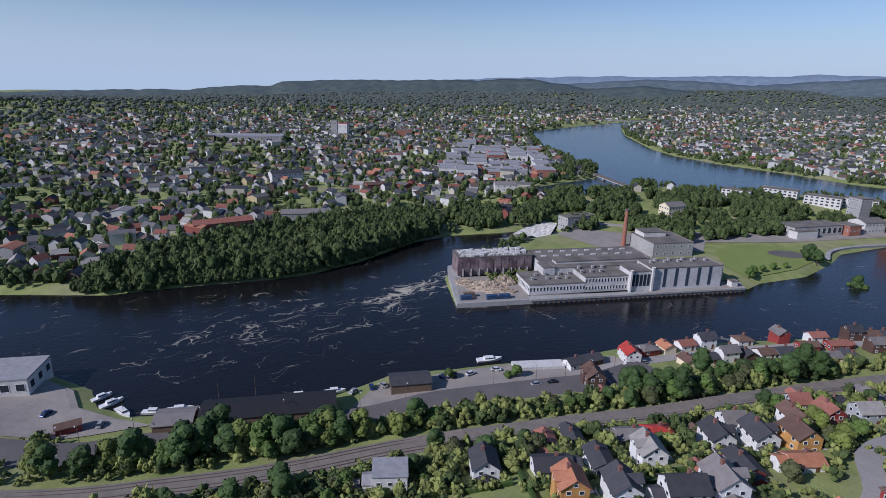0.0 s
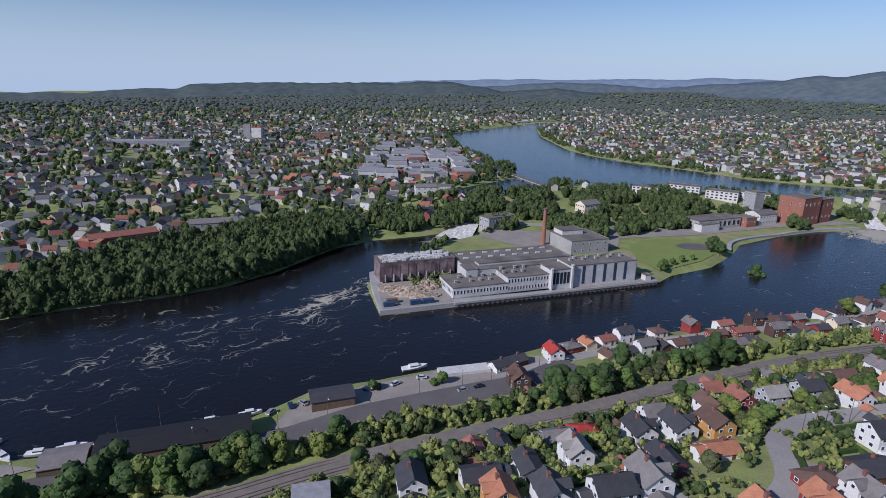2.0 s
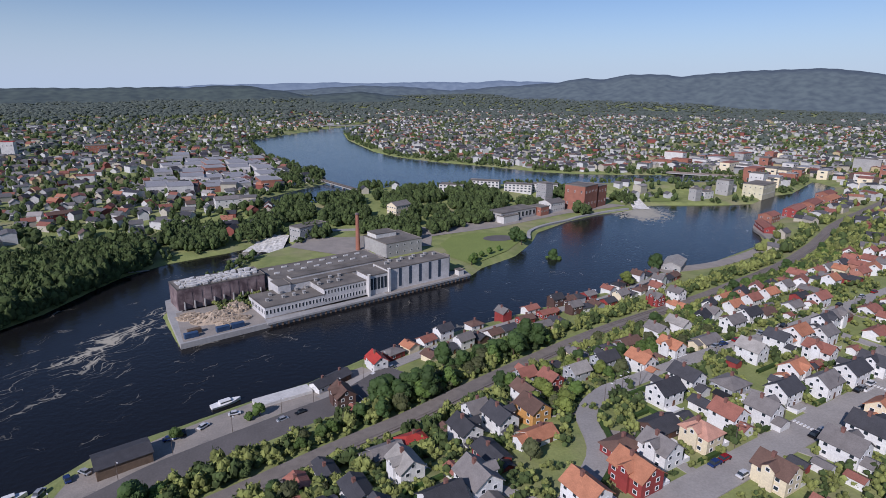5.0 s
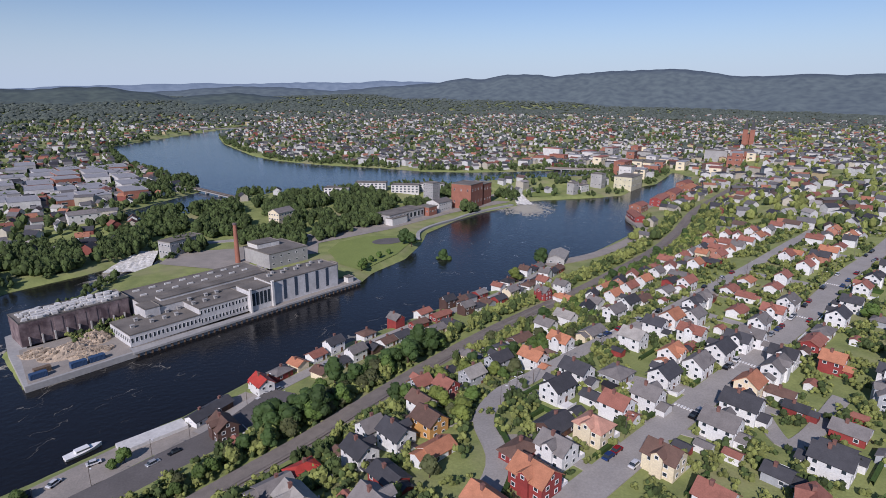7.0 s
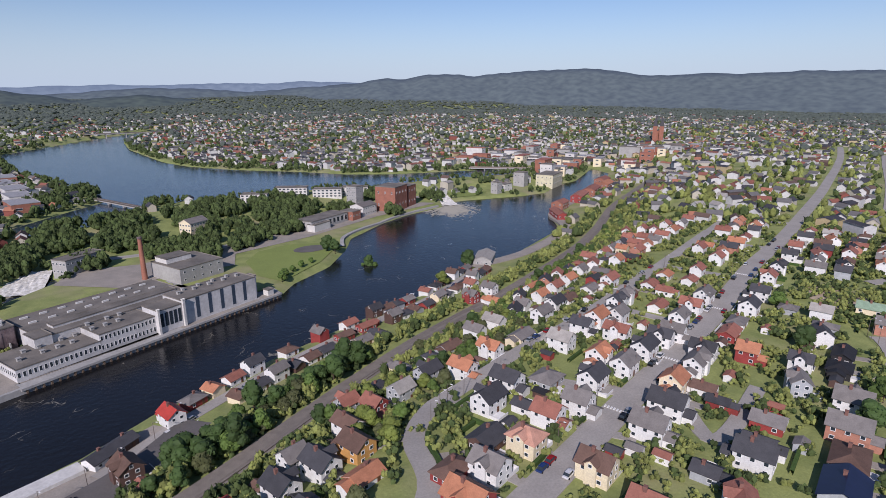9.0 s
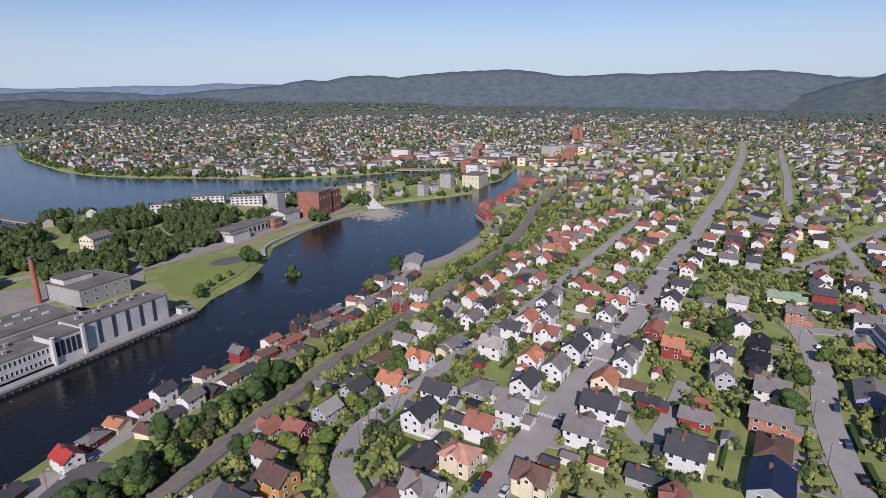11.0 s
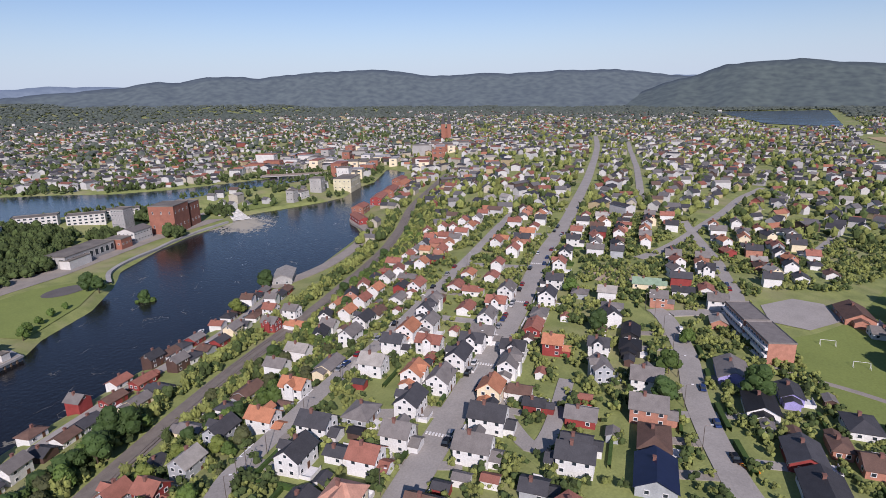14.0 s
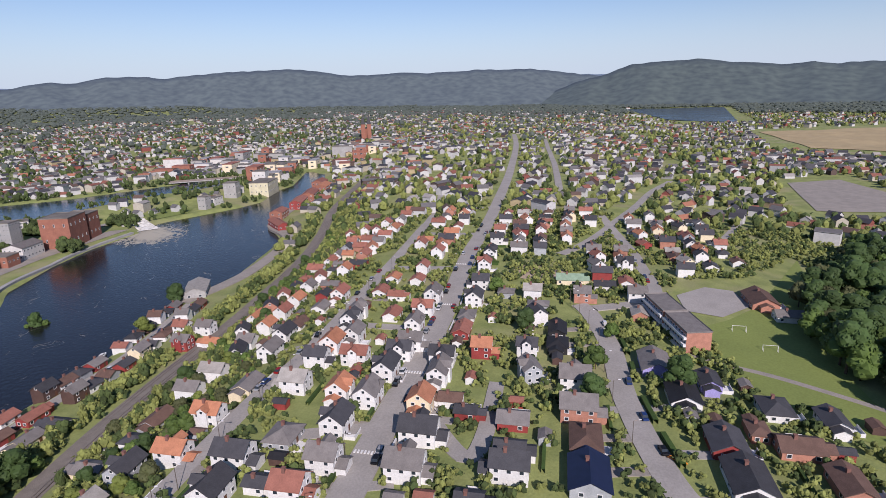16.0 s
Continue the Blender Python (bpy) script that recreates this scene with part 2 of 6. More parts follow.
def water_material(name, base, foam):
    """Dark peaty water with ripples; foam: streaks drifting down from the rapids, thinning out with distance."""
    m = bpy.data.materials.new(name)
    m.use_nodes = True
    nt, bsdf = m.node_tree, m.node_tree.nodes["Principled BSDF"]
    bsdf.inputs["Roughness"].default_value, bsdf.inputs["IOR"].default_value = 0.16, 1.33
    geo = nt.nodes.new("ShaderNodeNewGeometry")
    rip = nt.nodes.new("ShaderNodeTexNoise")
    rip.inputs["Scale"].default_value, rip.inputs["Detail"].default_value = 0.45, 6
    nt.links.new(geo.outputs["Position"], rip.inputs["Vector"])
    bump = nt.nodes.new("ShaderNodeBump")
    bump.inputs["Strength"].default_value, bump.inputs["Distance"].default_value = 0.35, 0.5
    nt.links.new(rip.outputs["Fac"], bump.inputs["Height"])
    nt.links.new(bump.outputs[0], bsdf.inputs["Normal"])
    patch = nt.nodes.new("ShaderNodeTexNoise")
    patch.inputs["Scale"].default_value, patch.inputs["Detail"].default_value = 0.012, 4
    nt.links.new(geo.outputs["Position"], patch.inputs["Vector"])
    tint = nt.nodes.new("ShaderNodeMix")
    tint.data_type = "RGBA"
    tint.inputs[6].default_value, tint.inputs[7].default_value = (*base, 1), (*(0.6 * c for c in base), 1)
    nt.links.new(patch.outputs["Fac"], tint.inputs[0])
    out = tint.outputs[2]
    if foam:
        masks = []
        for (fx, fy, reach, strong, sx, sy) in foam:
            mp = nt.nodes.new("ShaderNodeMapping")
            mp.vector_type = "TEXTURE"
            mp.inputs["Location"].default_value = (fx, fy, 0)
            mp.inputs["Scale"].default_value = (sx, sy, 1)
            mp.inputs["Rotation"].default_value = (0, 0, reach)
            nt.links.new(geo.outputs["Position"], mp.inputs["Vector"])
            ln = nt.nodes.new("ShaderNodeVectorMath")
            ln.operation = "LENGTH"
            nt.links.new(mp.outputs[0], ln.inputs[0])
            mr = nt.nodes.new("ShaderNodeMapRange")
            mr.interpolation_type = "SMOOTHSTEP"
            mr.inputs[1].default_value, mr.inputs[2].default_value, mr.inputs[3].default_value, mr.inputs[4].default_value = 0.0, 1.0, strong, 0.0
            nt.links.new(ln.outputs["Value"], mr.inputs[0])
            masks.append(mr.outputs[0])
        total = masks[0]
        for k in masks[1:]:
            mx = nt.nodes.new("ShaderNodeMath")
            mx.operation = "MAXIMUM"
            nt.links.new(total, mx.inputs[0])
            nt.links.new(k, mx.inputs[1])
            total = mx.outputs[0]
        warp = nt.nodes.new("ShaderNodeTexNoise")
        warp.inputs["Scale"].default_value, warp.inputs["Detail"].default_value = 0.06, 5
        nt.links.new(geo.outputs["Position"], warp.inputs["Vector"])
        wv = nt.nodes.new("ShaderNodeVectorMath")
        wv.operation = "MULTIPLY_ADD"
        wv.inputs[1].default_value = (26, 26, 0)
        nt.links.new(warp.outputs["Color"], wv.inputs[0])
        nt.links.new(geo.outputs["Position"], wv.inputs[2])
        vor = nt.nodes.new("ShaderNodeTexVoronoi")
        vor.feature = "DISTANCE_TO_EDGE"
        vor.inputs["Scale"].default_value = 0.3
        flow = nt.nodes.new("ShaderNodeMapping")
        flow.vector_type = "TEXTURE"
        flow.inputs["Rotation"].default_value, flow.inputs["Scale"].default_value = (0, 0, radians(42)), (2.6, 1, 1)
        nt.links.new(wv.outputs[0], flow.inputs["Vector"])
        nt.links.new(flow.outputs[0], vor.inputs["Vector"])
        line = nt.nodes.new("ShaderNodeMapRange")
        line.inputs[1].default_value, line.inputs[2].default_value, line.inputs[3].default_value, line.inputs[4].default_value = 0.0, 0.16, 1.0, 0.0
        nt.links.new(vor.outputs["Distance"], line.inputs[0])
        gap = nt.nodes.new("ShaderNodeTexNoise")
        gap.inputs["Scale"].default_value, gap.inputs["Detail"].default_value = 0.14, 8
        nt.links.new(flow.outputs[0], gap.inputs["Vector"])
        lf = nt.nodes.new("ShaderNodeMath")
        lf.operation = "MULTIPLY"
        nt.links.new(line.outputs[0], lf.inputs[0])
        nt.links.new(gap.outputs["Fac"], lf.inputs[1])
        # foam shows where streak plus strength passes a threshold
        ad = nt.nodes.new("ShaderNodeMath")
        ad.operation = "ADD"
        nt.links.new(lf.outputs[0], ad.inputs[0])
        nt.links.new(total, ad.inputs[1])
        ga = nt.nodes.new("ShaderNodeMath")
        ga.operation = "MULTIPLY_ADD"
        ga.inputs[1].default_value = 1.0
        nt.links.new(gap.outputs["Fac"], ga.inputs[0])
        nt.links.new(ad.outputs[0], ga.inputs[2])
        th = nt.nodes.new("ShaderNodeMapRange")
        th.inputs[1].default_value, th.inputs[2].default_value, th.inputs[4].default_value = 1.16, 1.6, 0.8
        nt.links.new(ga.outputs[0], th.inputs[0])
        fm = nt.nodes.new("ShaderNodeMix")
        fm.data_type = "RGBA"
        fm.inputs[7].default_value = (0.5, 0.46, 0.36, 1)
        nt.links.new(th.outputs[0], fm.inputs[0])
        nt.links.new(out, fm.inputs[6])
        out = fm.outputs[2]
        rr = nt.nodes.new("ShaderNodeMapRange")
        rr.inputs[3].default_value, rr.inputs[4].default_value = 0.16, 0.7
        nt.links.new(th.outputs[0], rr.inputs[0])
        nt.links.new(rr.outputs[0], bsdf.inputs["Roughness"])
    nt.links.new(out, bsdf.inputs["Base Color"])
    return m


RIVERWATER = water_material("peaty_river_water", (0.011, 0.011, 0.012),
                            [(-52, 292, radians(58), 0.72, 66, 20), (-105, 238, radians(35), 0.27, 150, 60), (10, 425, radians(60), 0.8, 42, 16), (384, 462, radians(50), 1.25, 66, 46)])
LAKEWATER = water_material("blue_lake_water", (0.02, 0.035, 0.06), [])

# ---- the lie of the land ----
NEAR_SHORE = [(-2500, 60), (-600, 150), (-202, 183), (-181, 180), (-150, 170), (-141, 160), (-123, 156), (-105, 161), (-59, 180),
              (-40, 200), (-18, 207), (7, 217), (29, 224), (55, 238), (104, 252), (157, 266), (200, 275), (268, 301), (320, 306),
              (402, 335), (440, 380), (498, 407), (567, 425), (650, 465), (740, 520)]
FAR_SHORE = [(770, 575), (640, 505), (600, 500), (535, 468), (500, 470), (459, 481), (430, 490), (400, 494), (384, 478), (331, 467),
             (290, 450), (242, 421), (221, 393), (190, 362), (156, 344), (143, 331), (-22, 276), (-33, 318), (-15, 360), (12, 410), (45, 440),
             (39, 470), (13, 442), (-3, 432), (-39, 417), (-63, 395), (-75, 374), (-92, 340), (-114, 312), (-133, 298), (-170, 281),
             (-209, 259), (-266, 250), (-600, 230), (-2500, 400)]
RIVER = np.array(NEAR_SHORE + FAR_SHORE, float)
LAKE = np.array([(20, 585), (34, 556), (90, 566), (120, 600), (132, 622), (177, 636), (233, 612), (314, 616), (375, 592), (485, 590),
                 (530, 574), (600, 560), (660, 580), (625, 608), (584, 622), (456, 667), (405, 704), (366, 770), (300, 851), (262, 930),
                 (246, 1012), (250, 1283), (280, 1500), (350, 1640), (480, 1820), (380, 1830), (240, 1640), (130, 1450), (45, 1307),
                 (52, 1140), (61, 974), (86, 883), (110, 745), (108, 680), (60, 630)], float)
NEARSIDE = np.array(NEAR_SHORE + [(900, 600), (3000, 1500), (7000, 2500), (7000, -7000), (-7000, -7000), (-7000, 60)], float)
LAKE_Z = 8.0
RIDGE_AZ = [-180, -90, -60, -44, -30, -10, 0, 12, 20, 30, 40, 50, 60, 70, 80, 116, 130, 180]
RIDGE_EL = [-1, -2.6, -2.8, -2.4, -1.9, -1.0, -0.7, -0.6, -0.5, -0.4, -0.5, -0.9, -1.2, -1.4, -1.5, -1.5, -1.5, -1]


def ss(a, b, v):
    t = np.clip((v - a) / (b - a), 0, 1)
    return t * t * (3 - 2 * t)


def signed(poly, x, y):
    """Distance to a polygon's edge, minus inside."""
    best, inside = np.full(x.shape, 1e18), np.zeros(x.shape, bool)
    for (ax, ay), (bx, by) in zip(poly, np.roll(poly, -1, 0)):
        ex, ey = bx - ax, by - ay
        t = np.clip(((x - ax) * ex + (y - ay) * ey) / (ex * ex + ey * ey), 0, 1)
        best = np.minimum(best, (x - ax - t * ex) ** 2 + (y - ay - t * ey) ** 2)
        inside ^= ((ay > y) != (by > y)) & (x < ex * (y - ay) / (ey if ey else 1e-9) + ax)
    return np.where(inside, -1, 1) * np.sqrt(best)


def waves(x, y, s, k=0):
    """Smooth rolling variation between -1 and 1, about s metres long."""
    a = np.sin(x / s * 2.1 + 1.3 + k) * np.cos(y / s * 1.7 + 0.4 * k) + np.sin((x + y) / s * 1.1 + 2.0 * k) * np.cos((x - y) / s * 1.5 + 0.7)
    return a / 2


def land(x, y):
    """Height of the ground at places x, y."""
    x, y = np.asarray(x, float), np.asarray(y, float)
    dr, dl = signed(RIVER, x, y), signed(LAKE, x, y)
    near = signed(NEARSIDE, x, y) < 0
    r, az = np.hypot(x, y), np.degrees(np.arctan2(x, y))
    hn = 2.3 + 3.0 * ss(14, 40, dr) + 17.5 * ss(45, 118, dr) + 1.2 * waves(x, y, 60) * ss(60, 120, dr)
    hn -= 12 * ss(60, 330, 0.39 * (x - 140) - 0.92 * (y - 80))
    w = np.clip(dr, 0, None) / (np.clip(dr, 0, None) + np.clip(dl, 0, None) + 1)
    m = np.minimum(np.clip(dr, 0, None), np.clip(dl, 0, None))
    hf = 2.6 + 7.4 * ss(0.35, 0.8, w) + 16 * ss(150, 900, m) * (0.7 + 0.4 * waves(x, y, 420, 2)) + 1.0 * waves(x, y, 90) * ss(60, 200, m)
    h = np.where(near, hn, hf)
    crest = 114 + 4200 * np.tan(np.radians(np.interp(az, RIDGE_AZ, RIDGE_EL)))
    crest = crest + 16 * waves(x, y, 480, 1) + 7 * waves(x, y, 190, 3)
    wide = np.interp(az, [-180, -60, 0, 40, 70, 120, 180], [1900, 1700, 2300, 2900, 3000, 2700, 2000])
    h = h + (crest - h) * ss(0, 1, (r - wide) / (4200 - wide)) ** 1.5 + 6 * ss(900, 2400, r) * (1 + waves(x, y, 260, 5)) * ~near
    h = np.where(dr < 6, np.interp(dr, [-14, 0, 6], [-4, 0.2, 1.0]) * (dr < 0) + (dr >= 0) * (0.2 + (h - 0.2) * ss(-1, 6, dr)), h)
    h = np.where(dl < 5, np.interp(dl, [-12, 0, 5], [LAKE_Z - 4, LAKE_Z + 0.2, LAKE_Z + 1]), h)
    return h


# ---- building blocks ----
def link(name, bm, material, parent=None, label="", smooth=False):
    me = bpy.data.meshes.new(name)
    bm.normal_update()
    bm.to_mesh(me)
    bm.free()
    for m in (material if isinstance(material, (list, tuple)) else [material]):
        me.materials.append(m)
    if smooth:
        me.polygons.foreach_set("use_smooth", [True] * len(me.polygons))
    ob = new(name, me)
    if parent is not None:
        ob.parent = parent
    if label:
        tagged(ob, label)
    return ob


part = link


def place(name, me, m, parent=None):
    """One more piece on a mesh that is there already."""
    ob = new(name, me)
    ob.parent = parent
    ob.matrix_basis = m
    return ob


def box(bm, x0, y0, z0, x1, y1, z1, mi=0):
    v = [bm.verts.new(p) for p in ((x0, y0, z0), (x1, y0, z0), (x1, y1, z0), (x0, y1, z0), (x0, y0, z1), (x1, y0, z1), (x1, y1, z1), (x0, y1, z1))]
    for f in ((3, 2, 1, 0), (4, 5, 6, 7), (0, 1, 5, 4), (1, 2, 6, 5), (2, 3, 7, 6), (3, 0, 4, 7)):
        bm.faces.new([v[i] for i in f]).material_index = mi
    return v


def prism(bm, ring, z0, z1):
    """An upright solid on a plan ring."""
    a, b = [bm.verts.new((x, y, z0)) for x, y in ring], [bm.verts.new((x, y, z1)) for x, y in ring]
    bm.faces.new(b), bm.faces.new(a[::-1])
    for i in range(len(ring)):
        j = (i + 1) % len(ring)
        bm.faces.new((a[i], a[j], b[j], b[i]))


def tube(bm, p, q, r0, r1, n=8):
    p, q = Vector(p), Vector(q)
    d = (q - p).normalized()
    u = d.orthogonal().normalized()
    w = d.cross(u)
    ring = [[bm.verts.new(c + r * (math.cos(2 * math.pi * i / n) * u + math.sin(2 * math.pi * i / n) * w)) for i in range(n)] for c, r in ((p, r0), (q, r1))]
    for i in range(n):
        bm.faces.new((ring[0][i], ring[0][(i + 1) % n], ring[1][(i + 1) % n], ring[1][i]))
    bm.faces.new(ring[1]), bm.faces.new(ring[0][::-1])


def gz(x, y):
    return float(land(np.array([x]), np.array([y]))[0])


def thing(name, x, y, z, turn, label, category, group=""):
    ob = new(name)
    ob.matrix_basis = pose(x, y, z, 0, 0, turn)
    ob.empty_display_size = 0.5
    return tagged(ob, label, category, group)


# ---- ground and water ----
def stretch(lo, hi, step, far, n):
    """Grid lines: even from lo to hi, then wider and wider out to far."""
    mid = np.arange(lo, hi + 0.1, step)
    g = np.cumsum(np.geomspace(step * 1.08, step * 1.08 * 30, n))
    up, down = hi + g * (far - hi) / g[-1], lo - g * (far + lo) / g[-1]
    return np.r_[down[::-1], mid, up]


gx, gy = stretch(-300, 620, 4.0, 5600, 75), stretch(-140, 620, 4.0, 5600, 75)
X, Y = np.meshgrid(gx, gy)
Z = land(X.ravel(), Y.ravel())
me = bpy.data.meshes.new("ground")
nx, ny = len(gx), len(gy)
idx = np.arange(nx * ny).reshape(ny, nx)
quads = np.stack([idx[:-1, :-1], idx[:-1, 1:], idx[1:, 1:], idx[1:, :-1]], -1).reshape(-1, 4)
me.from_pydata(np.stack([X.ravel(), Y.ravel(), Z], -1).tolist(), [], quads.tolist())
me.materials.append(GROUND)
me.polygons.foreach_set("use_smooth", [True] * len(me.polygons))
tagged(new("ground", me), "green gardens and turf rising to low wooded hills", "ground", kind="structure")



def ridge(name, reach, profile, material, label, foot=900.0):
    """A chain of far wooded hills: a long uneven slope up to a crest that follows (bearing, height angle) pairs."""
    b = np.arange(profile[0][0], profile[-1][0] + 0.01, 0.2)
    el = np.interp(b, [p[0] for p in profile], [p[1] for p in profile])
    sx, sy = np.sin(np.radians(b)), np.cos(np.radians(b))
    crest = 114 + reach * np.tan(np.radians(el)) + 5 * waves(b * 60, b * 23, 90, 2) + 3 * waves(b * 60, b * 11, 31, 4)
    V = []
    for k in range(11):
        t = k / 10
        r = reach - foot * (1 - t) + 90 * waves(b * 60, 0 * b + 300 * t, 160, 1) * (1 - t)
        fold = 1 - 0.28 * (1 - t) * (1 + waves(b * 60, 0 * b + 90 * t, 120, 3))
        V.append(np.stack([r * sx, r * sy, -60 + (crest + 60) * t ** 0.8 * fold], -1))
    V.append(np.stack([(reach + 60) * sx, (reach + 60) * sy, 0 * b - 60], -1))
    n = len(b)
    i = np.arange(n * 12).reshape(12, n)
    f = np.stack([i[:-1, :-1], i[:-1, 1:], i[1:, 1:], i[1:, :-1]], -1).reshape(-1, 4)
    me = bpy.data.meshes.new(name)
    me.from_pydata(np.concatenate(V).tolist(), [], f.tolist())
    me.materials.append(material)
    me.polygons.foreach_set("use_smooth", [True] * len(me.polygons))
    tagged(new(name, me), label, "hills", kind="structure")


# the blue of these ridges is haze, glowing from their own material
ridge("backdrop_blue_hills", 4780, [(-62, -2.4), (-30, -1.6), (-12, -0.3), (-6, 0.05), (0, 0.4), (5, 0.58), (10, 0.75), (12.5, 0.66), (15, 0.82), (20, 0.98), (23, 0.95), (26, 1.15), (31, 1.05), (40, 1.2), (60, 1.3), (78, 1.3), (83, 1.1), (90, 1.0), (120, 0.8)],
      HILL["far"], "wooded hills on the horizon, pale blue from a painted haze glow", 500)
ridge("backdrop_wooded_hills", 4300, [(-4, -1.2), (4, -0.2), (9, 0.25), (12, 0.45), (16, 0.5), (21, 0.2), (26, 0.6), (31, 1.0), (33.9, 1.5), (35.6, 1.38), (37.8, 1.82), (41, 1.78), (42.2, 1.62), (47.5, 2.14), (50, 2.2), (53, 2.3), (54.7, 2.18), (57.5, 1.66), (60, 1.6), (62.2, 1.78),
                                      (66, 1.72), (70, 1.85), (75.4, 1.8), (80.6, 1.16), (84, 0.8), (100, 0.4), (120, 0.2)], HILL["mid"], "wooded hills behind the town, grey-blue from a painted haze glow")
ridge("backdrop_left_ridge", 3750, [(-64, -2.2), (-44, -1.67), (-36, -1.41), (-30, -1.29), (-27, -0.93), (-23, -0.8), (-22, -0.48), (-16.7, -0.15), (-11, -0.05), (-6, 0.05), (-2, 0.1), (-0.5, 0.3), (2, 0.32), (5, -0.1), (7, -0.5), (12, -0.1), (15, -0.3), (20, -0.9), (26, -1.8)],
      HILL["left"], "dark wooded ridge beyond the far quarter, with a faint painted haze glow")
ridge("backdrop_mountain", 3900, [(71, -2.6), (75, -1.4), (78, -0.2), (80, 0.6), (82.4, 1.1), (84.5, 1.86), (86, 2.0), (90, 2.1), (94.2, 1.65), (97.3, 1.4), (98.8, 1.56), (100.5, 1.36), (107, 1.4), (122, 1.1)], HILL["right"], "long wooded mountain beyond the far lake, with a painted haze glow")

for nm, poly, z, material, label in (("river", RIVER, 0.0, RIVERWATER, "dark peaty river water with drifting foam streaks"),
                                     ("lake", LAKE, LAKE_Z, LAKEWATER, "calm blue lake water above the falls")):
    bm = bmesh.new()
    c = poly.mean(0)
    bm.faces.new([bm.verts.new((x, y, z)) for x, y in poly])
    bmesh.ops.triangulate(bm, faces=bm.faces[:])
    tagged(link(nm, bm, material), label, "water", kind="structure")


def smooth_line(pts, step=4.0):
    """A rounded line through plan points, in even steps."""
    p = np.array(pts, float)
    out = []
    for i in range(len(p) - 1):
        a, b, c, d = p[max(i - 1, 0)], p[i], p[i + 1], p[min(i + 2, len(p) - 1)]
        n = max(2, int(np.hypot(*(c - b)) / step))
        for t in np.arange(n) / n:
            out.append(0.5 * (2 * b + (c - a) * t + (2 * a - 5 * b + 4 * c - d) * t ** 2 + (3 * b - a - 3 * c + d) * t ** 3))
    out.append(p[-1])
    return np.array(out)


def side_way(q):
    d = np.gradient(q, axis=0)
    d /= np.hypot(d[:, 0], d[:, 1])[:, None] + 1e-9
    return np.stack([-d[:, 1], d[:, 0]], -1)


def strip(name, line, width, material, lift=0.3, label="", category="road", kind="structure", off=0.0, thick=0.5, step=4.0):
    """A road or path laid over the land, with a solid edge."""
    q = smooth_line(line, step)
    n = side_way(q)
    q = q + off * n
    cols = [q + n * width * k for k in (-0.5, -0.17, 0.17, 0.5)]
    z = np.max([land(c[:, 0], c[:, 1]) for c in cols], 0) * 0.6 + land(q[:, 0], q[:, 1]) * 0.4 + lift
    bm = bmesh.new()
    rows = []
    for i in range(len(q)):
        top = [bm.verts.new((c[i][0], c[i][1], z[i])) for c in cols]
        rows.append([bm.verts.new((cols[0][i][0], cols[0][i][1], z[i] - thick))] + top + [bm.verts.new((cols[-1][i][0], cols[-1][i][1], z[i] - thick))])
    for a, b in zip(rows, rows[1:]):
        for k in range(5):
            bm.faces.new((a[k], b[k], b[k + 1], a[k + 1]))
    bmesh.ops.recalc_face_normals(bm, faces=bm.faces[:])
    for f in bm.faces:
        if f.normal.z < -0.5:
            f.normal_flip()
    ob = link(name, bm, material)
    return tagged(ob, label, category, kind=kind)


def area(name, ring, material, lift, label, category="pavement"):
    """A paved or mown sheet over the land, following its rise."""
    ring = np.array(ring, float)
    lo, hi = ring.min(0), ring.max(0)
    step = max(3.0, min(8.0, (hi - lo).max() / 25))
    xs, ys = np.arange(lo[0], hi[0] + step, step), np.arange(lo[1], hi[1] + step, step)
    XX, YY = np.meshgrid(xs, ys)
    zz = land(XX, YY) + lift
    bm = bmesh.new()
    bm.faces.new([bm.verts.new((x, y, 0)) for x, y in ring])
    for axis, vals in ((0, xs), (1, ys)):
        for v in vals:
            co, no = (v, 0, 0) if axis == 0 else (0, v, 0), (1, 0, 0) if axis == 0 else (0, 1, 0)
            bmesh.ops.bisect_plane(bm, geom=bm.verts[:] + bm.edges[:] + bm.faces[:], plane_co=co, plane_no=no)
    vx = np.array([v.co.x for v in bm.verts])
    vy = np.array([v.co.y for v in bm.verts])
    for v, z in zip(bm.verts, land(vx, vy)):
        v.co.z = z + lift
    if sum(f.normal.z for f in bm.faces) < 0:
        bmesh.ops.reverse_faces(bm, faces=bm.faces[:])
    return tagged(link(name, bm, material), label, category, kind="structure")


MAIN = [(60, 92), (105, 101), (150, 110), (208, 121), (255, 130), (339, 150), (410, 163), (490, 180), (690, 226), (1000, 305), (1250, 379)]
SECOND = [(62, 100), (88, 118), (98, 138), (112, 149), (125, 152), (164, 159), (202, 163), (259, 175), (335, 190), (400, 205)]
THIRD = [(150, 20), (164, 35), (201, 50), (238, 59), (268, 71), (276, 77)]
CROSS = [(274, 70), (289, 52), (306, 47), (340, 55), (374, 63), (440, 85), (520, 110)]
RIGHT = [(352, 100), (370, 94), (412, 85), (488, 75), (599, 65), (696, 50)]
FARSTREET = [(560, 142), (758, 188), (960, 240), (1172, 293)]
LINKS = [[(150, 140), (166, 112)], [(225, 168), (232, 126)], [(300, 184), (310, 143)], [(372, 198), (385, 158)], [(450, 230), (470, 176)],
         [(400, 205), (470, 225), (560, 260), (660, 300)], [(431, 12), (505, -3), (600, -10)], [(200, 90), (160, 85), (185, 112)]]
HIGHWAY = [(-420, 110), (-260, 122), (-147, 127), (-124, 130), (-93, 146), (-44, 163), (-15, 178), (18, 191), (40, 200), (62, 217)]
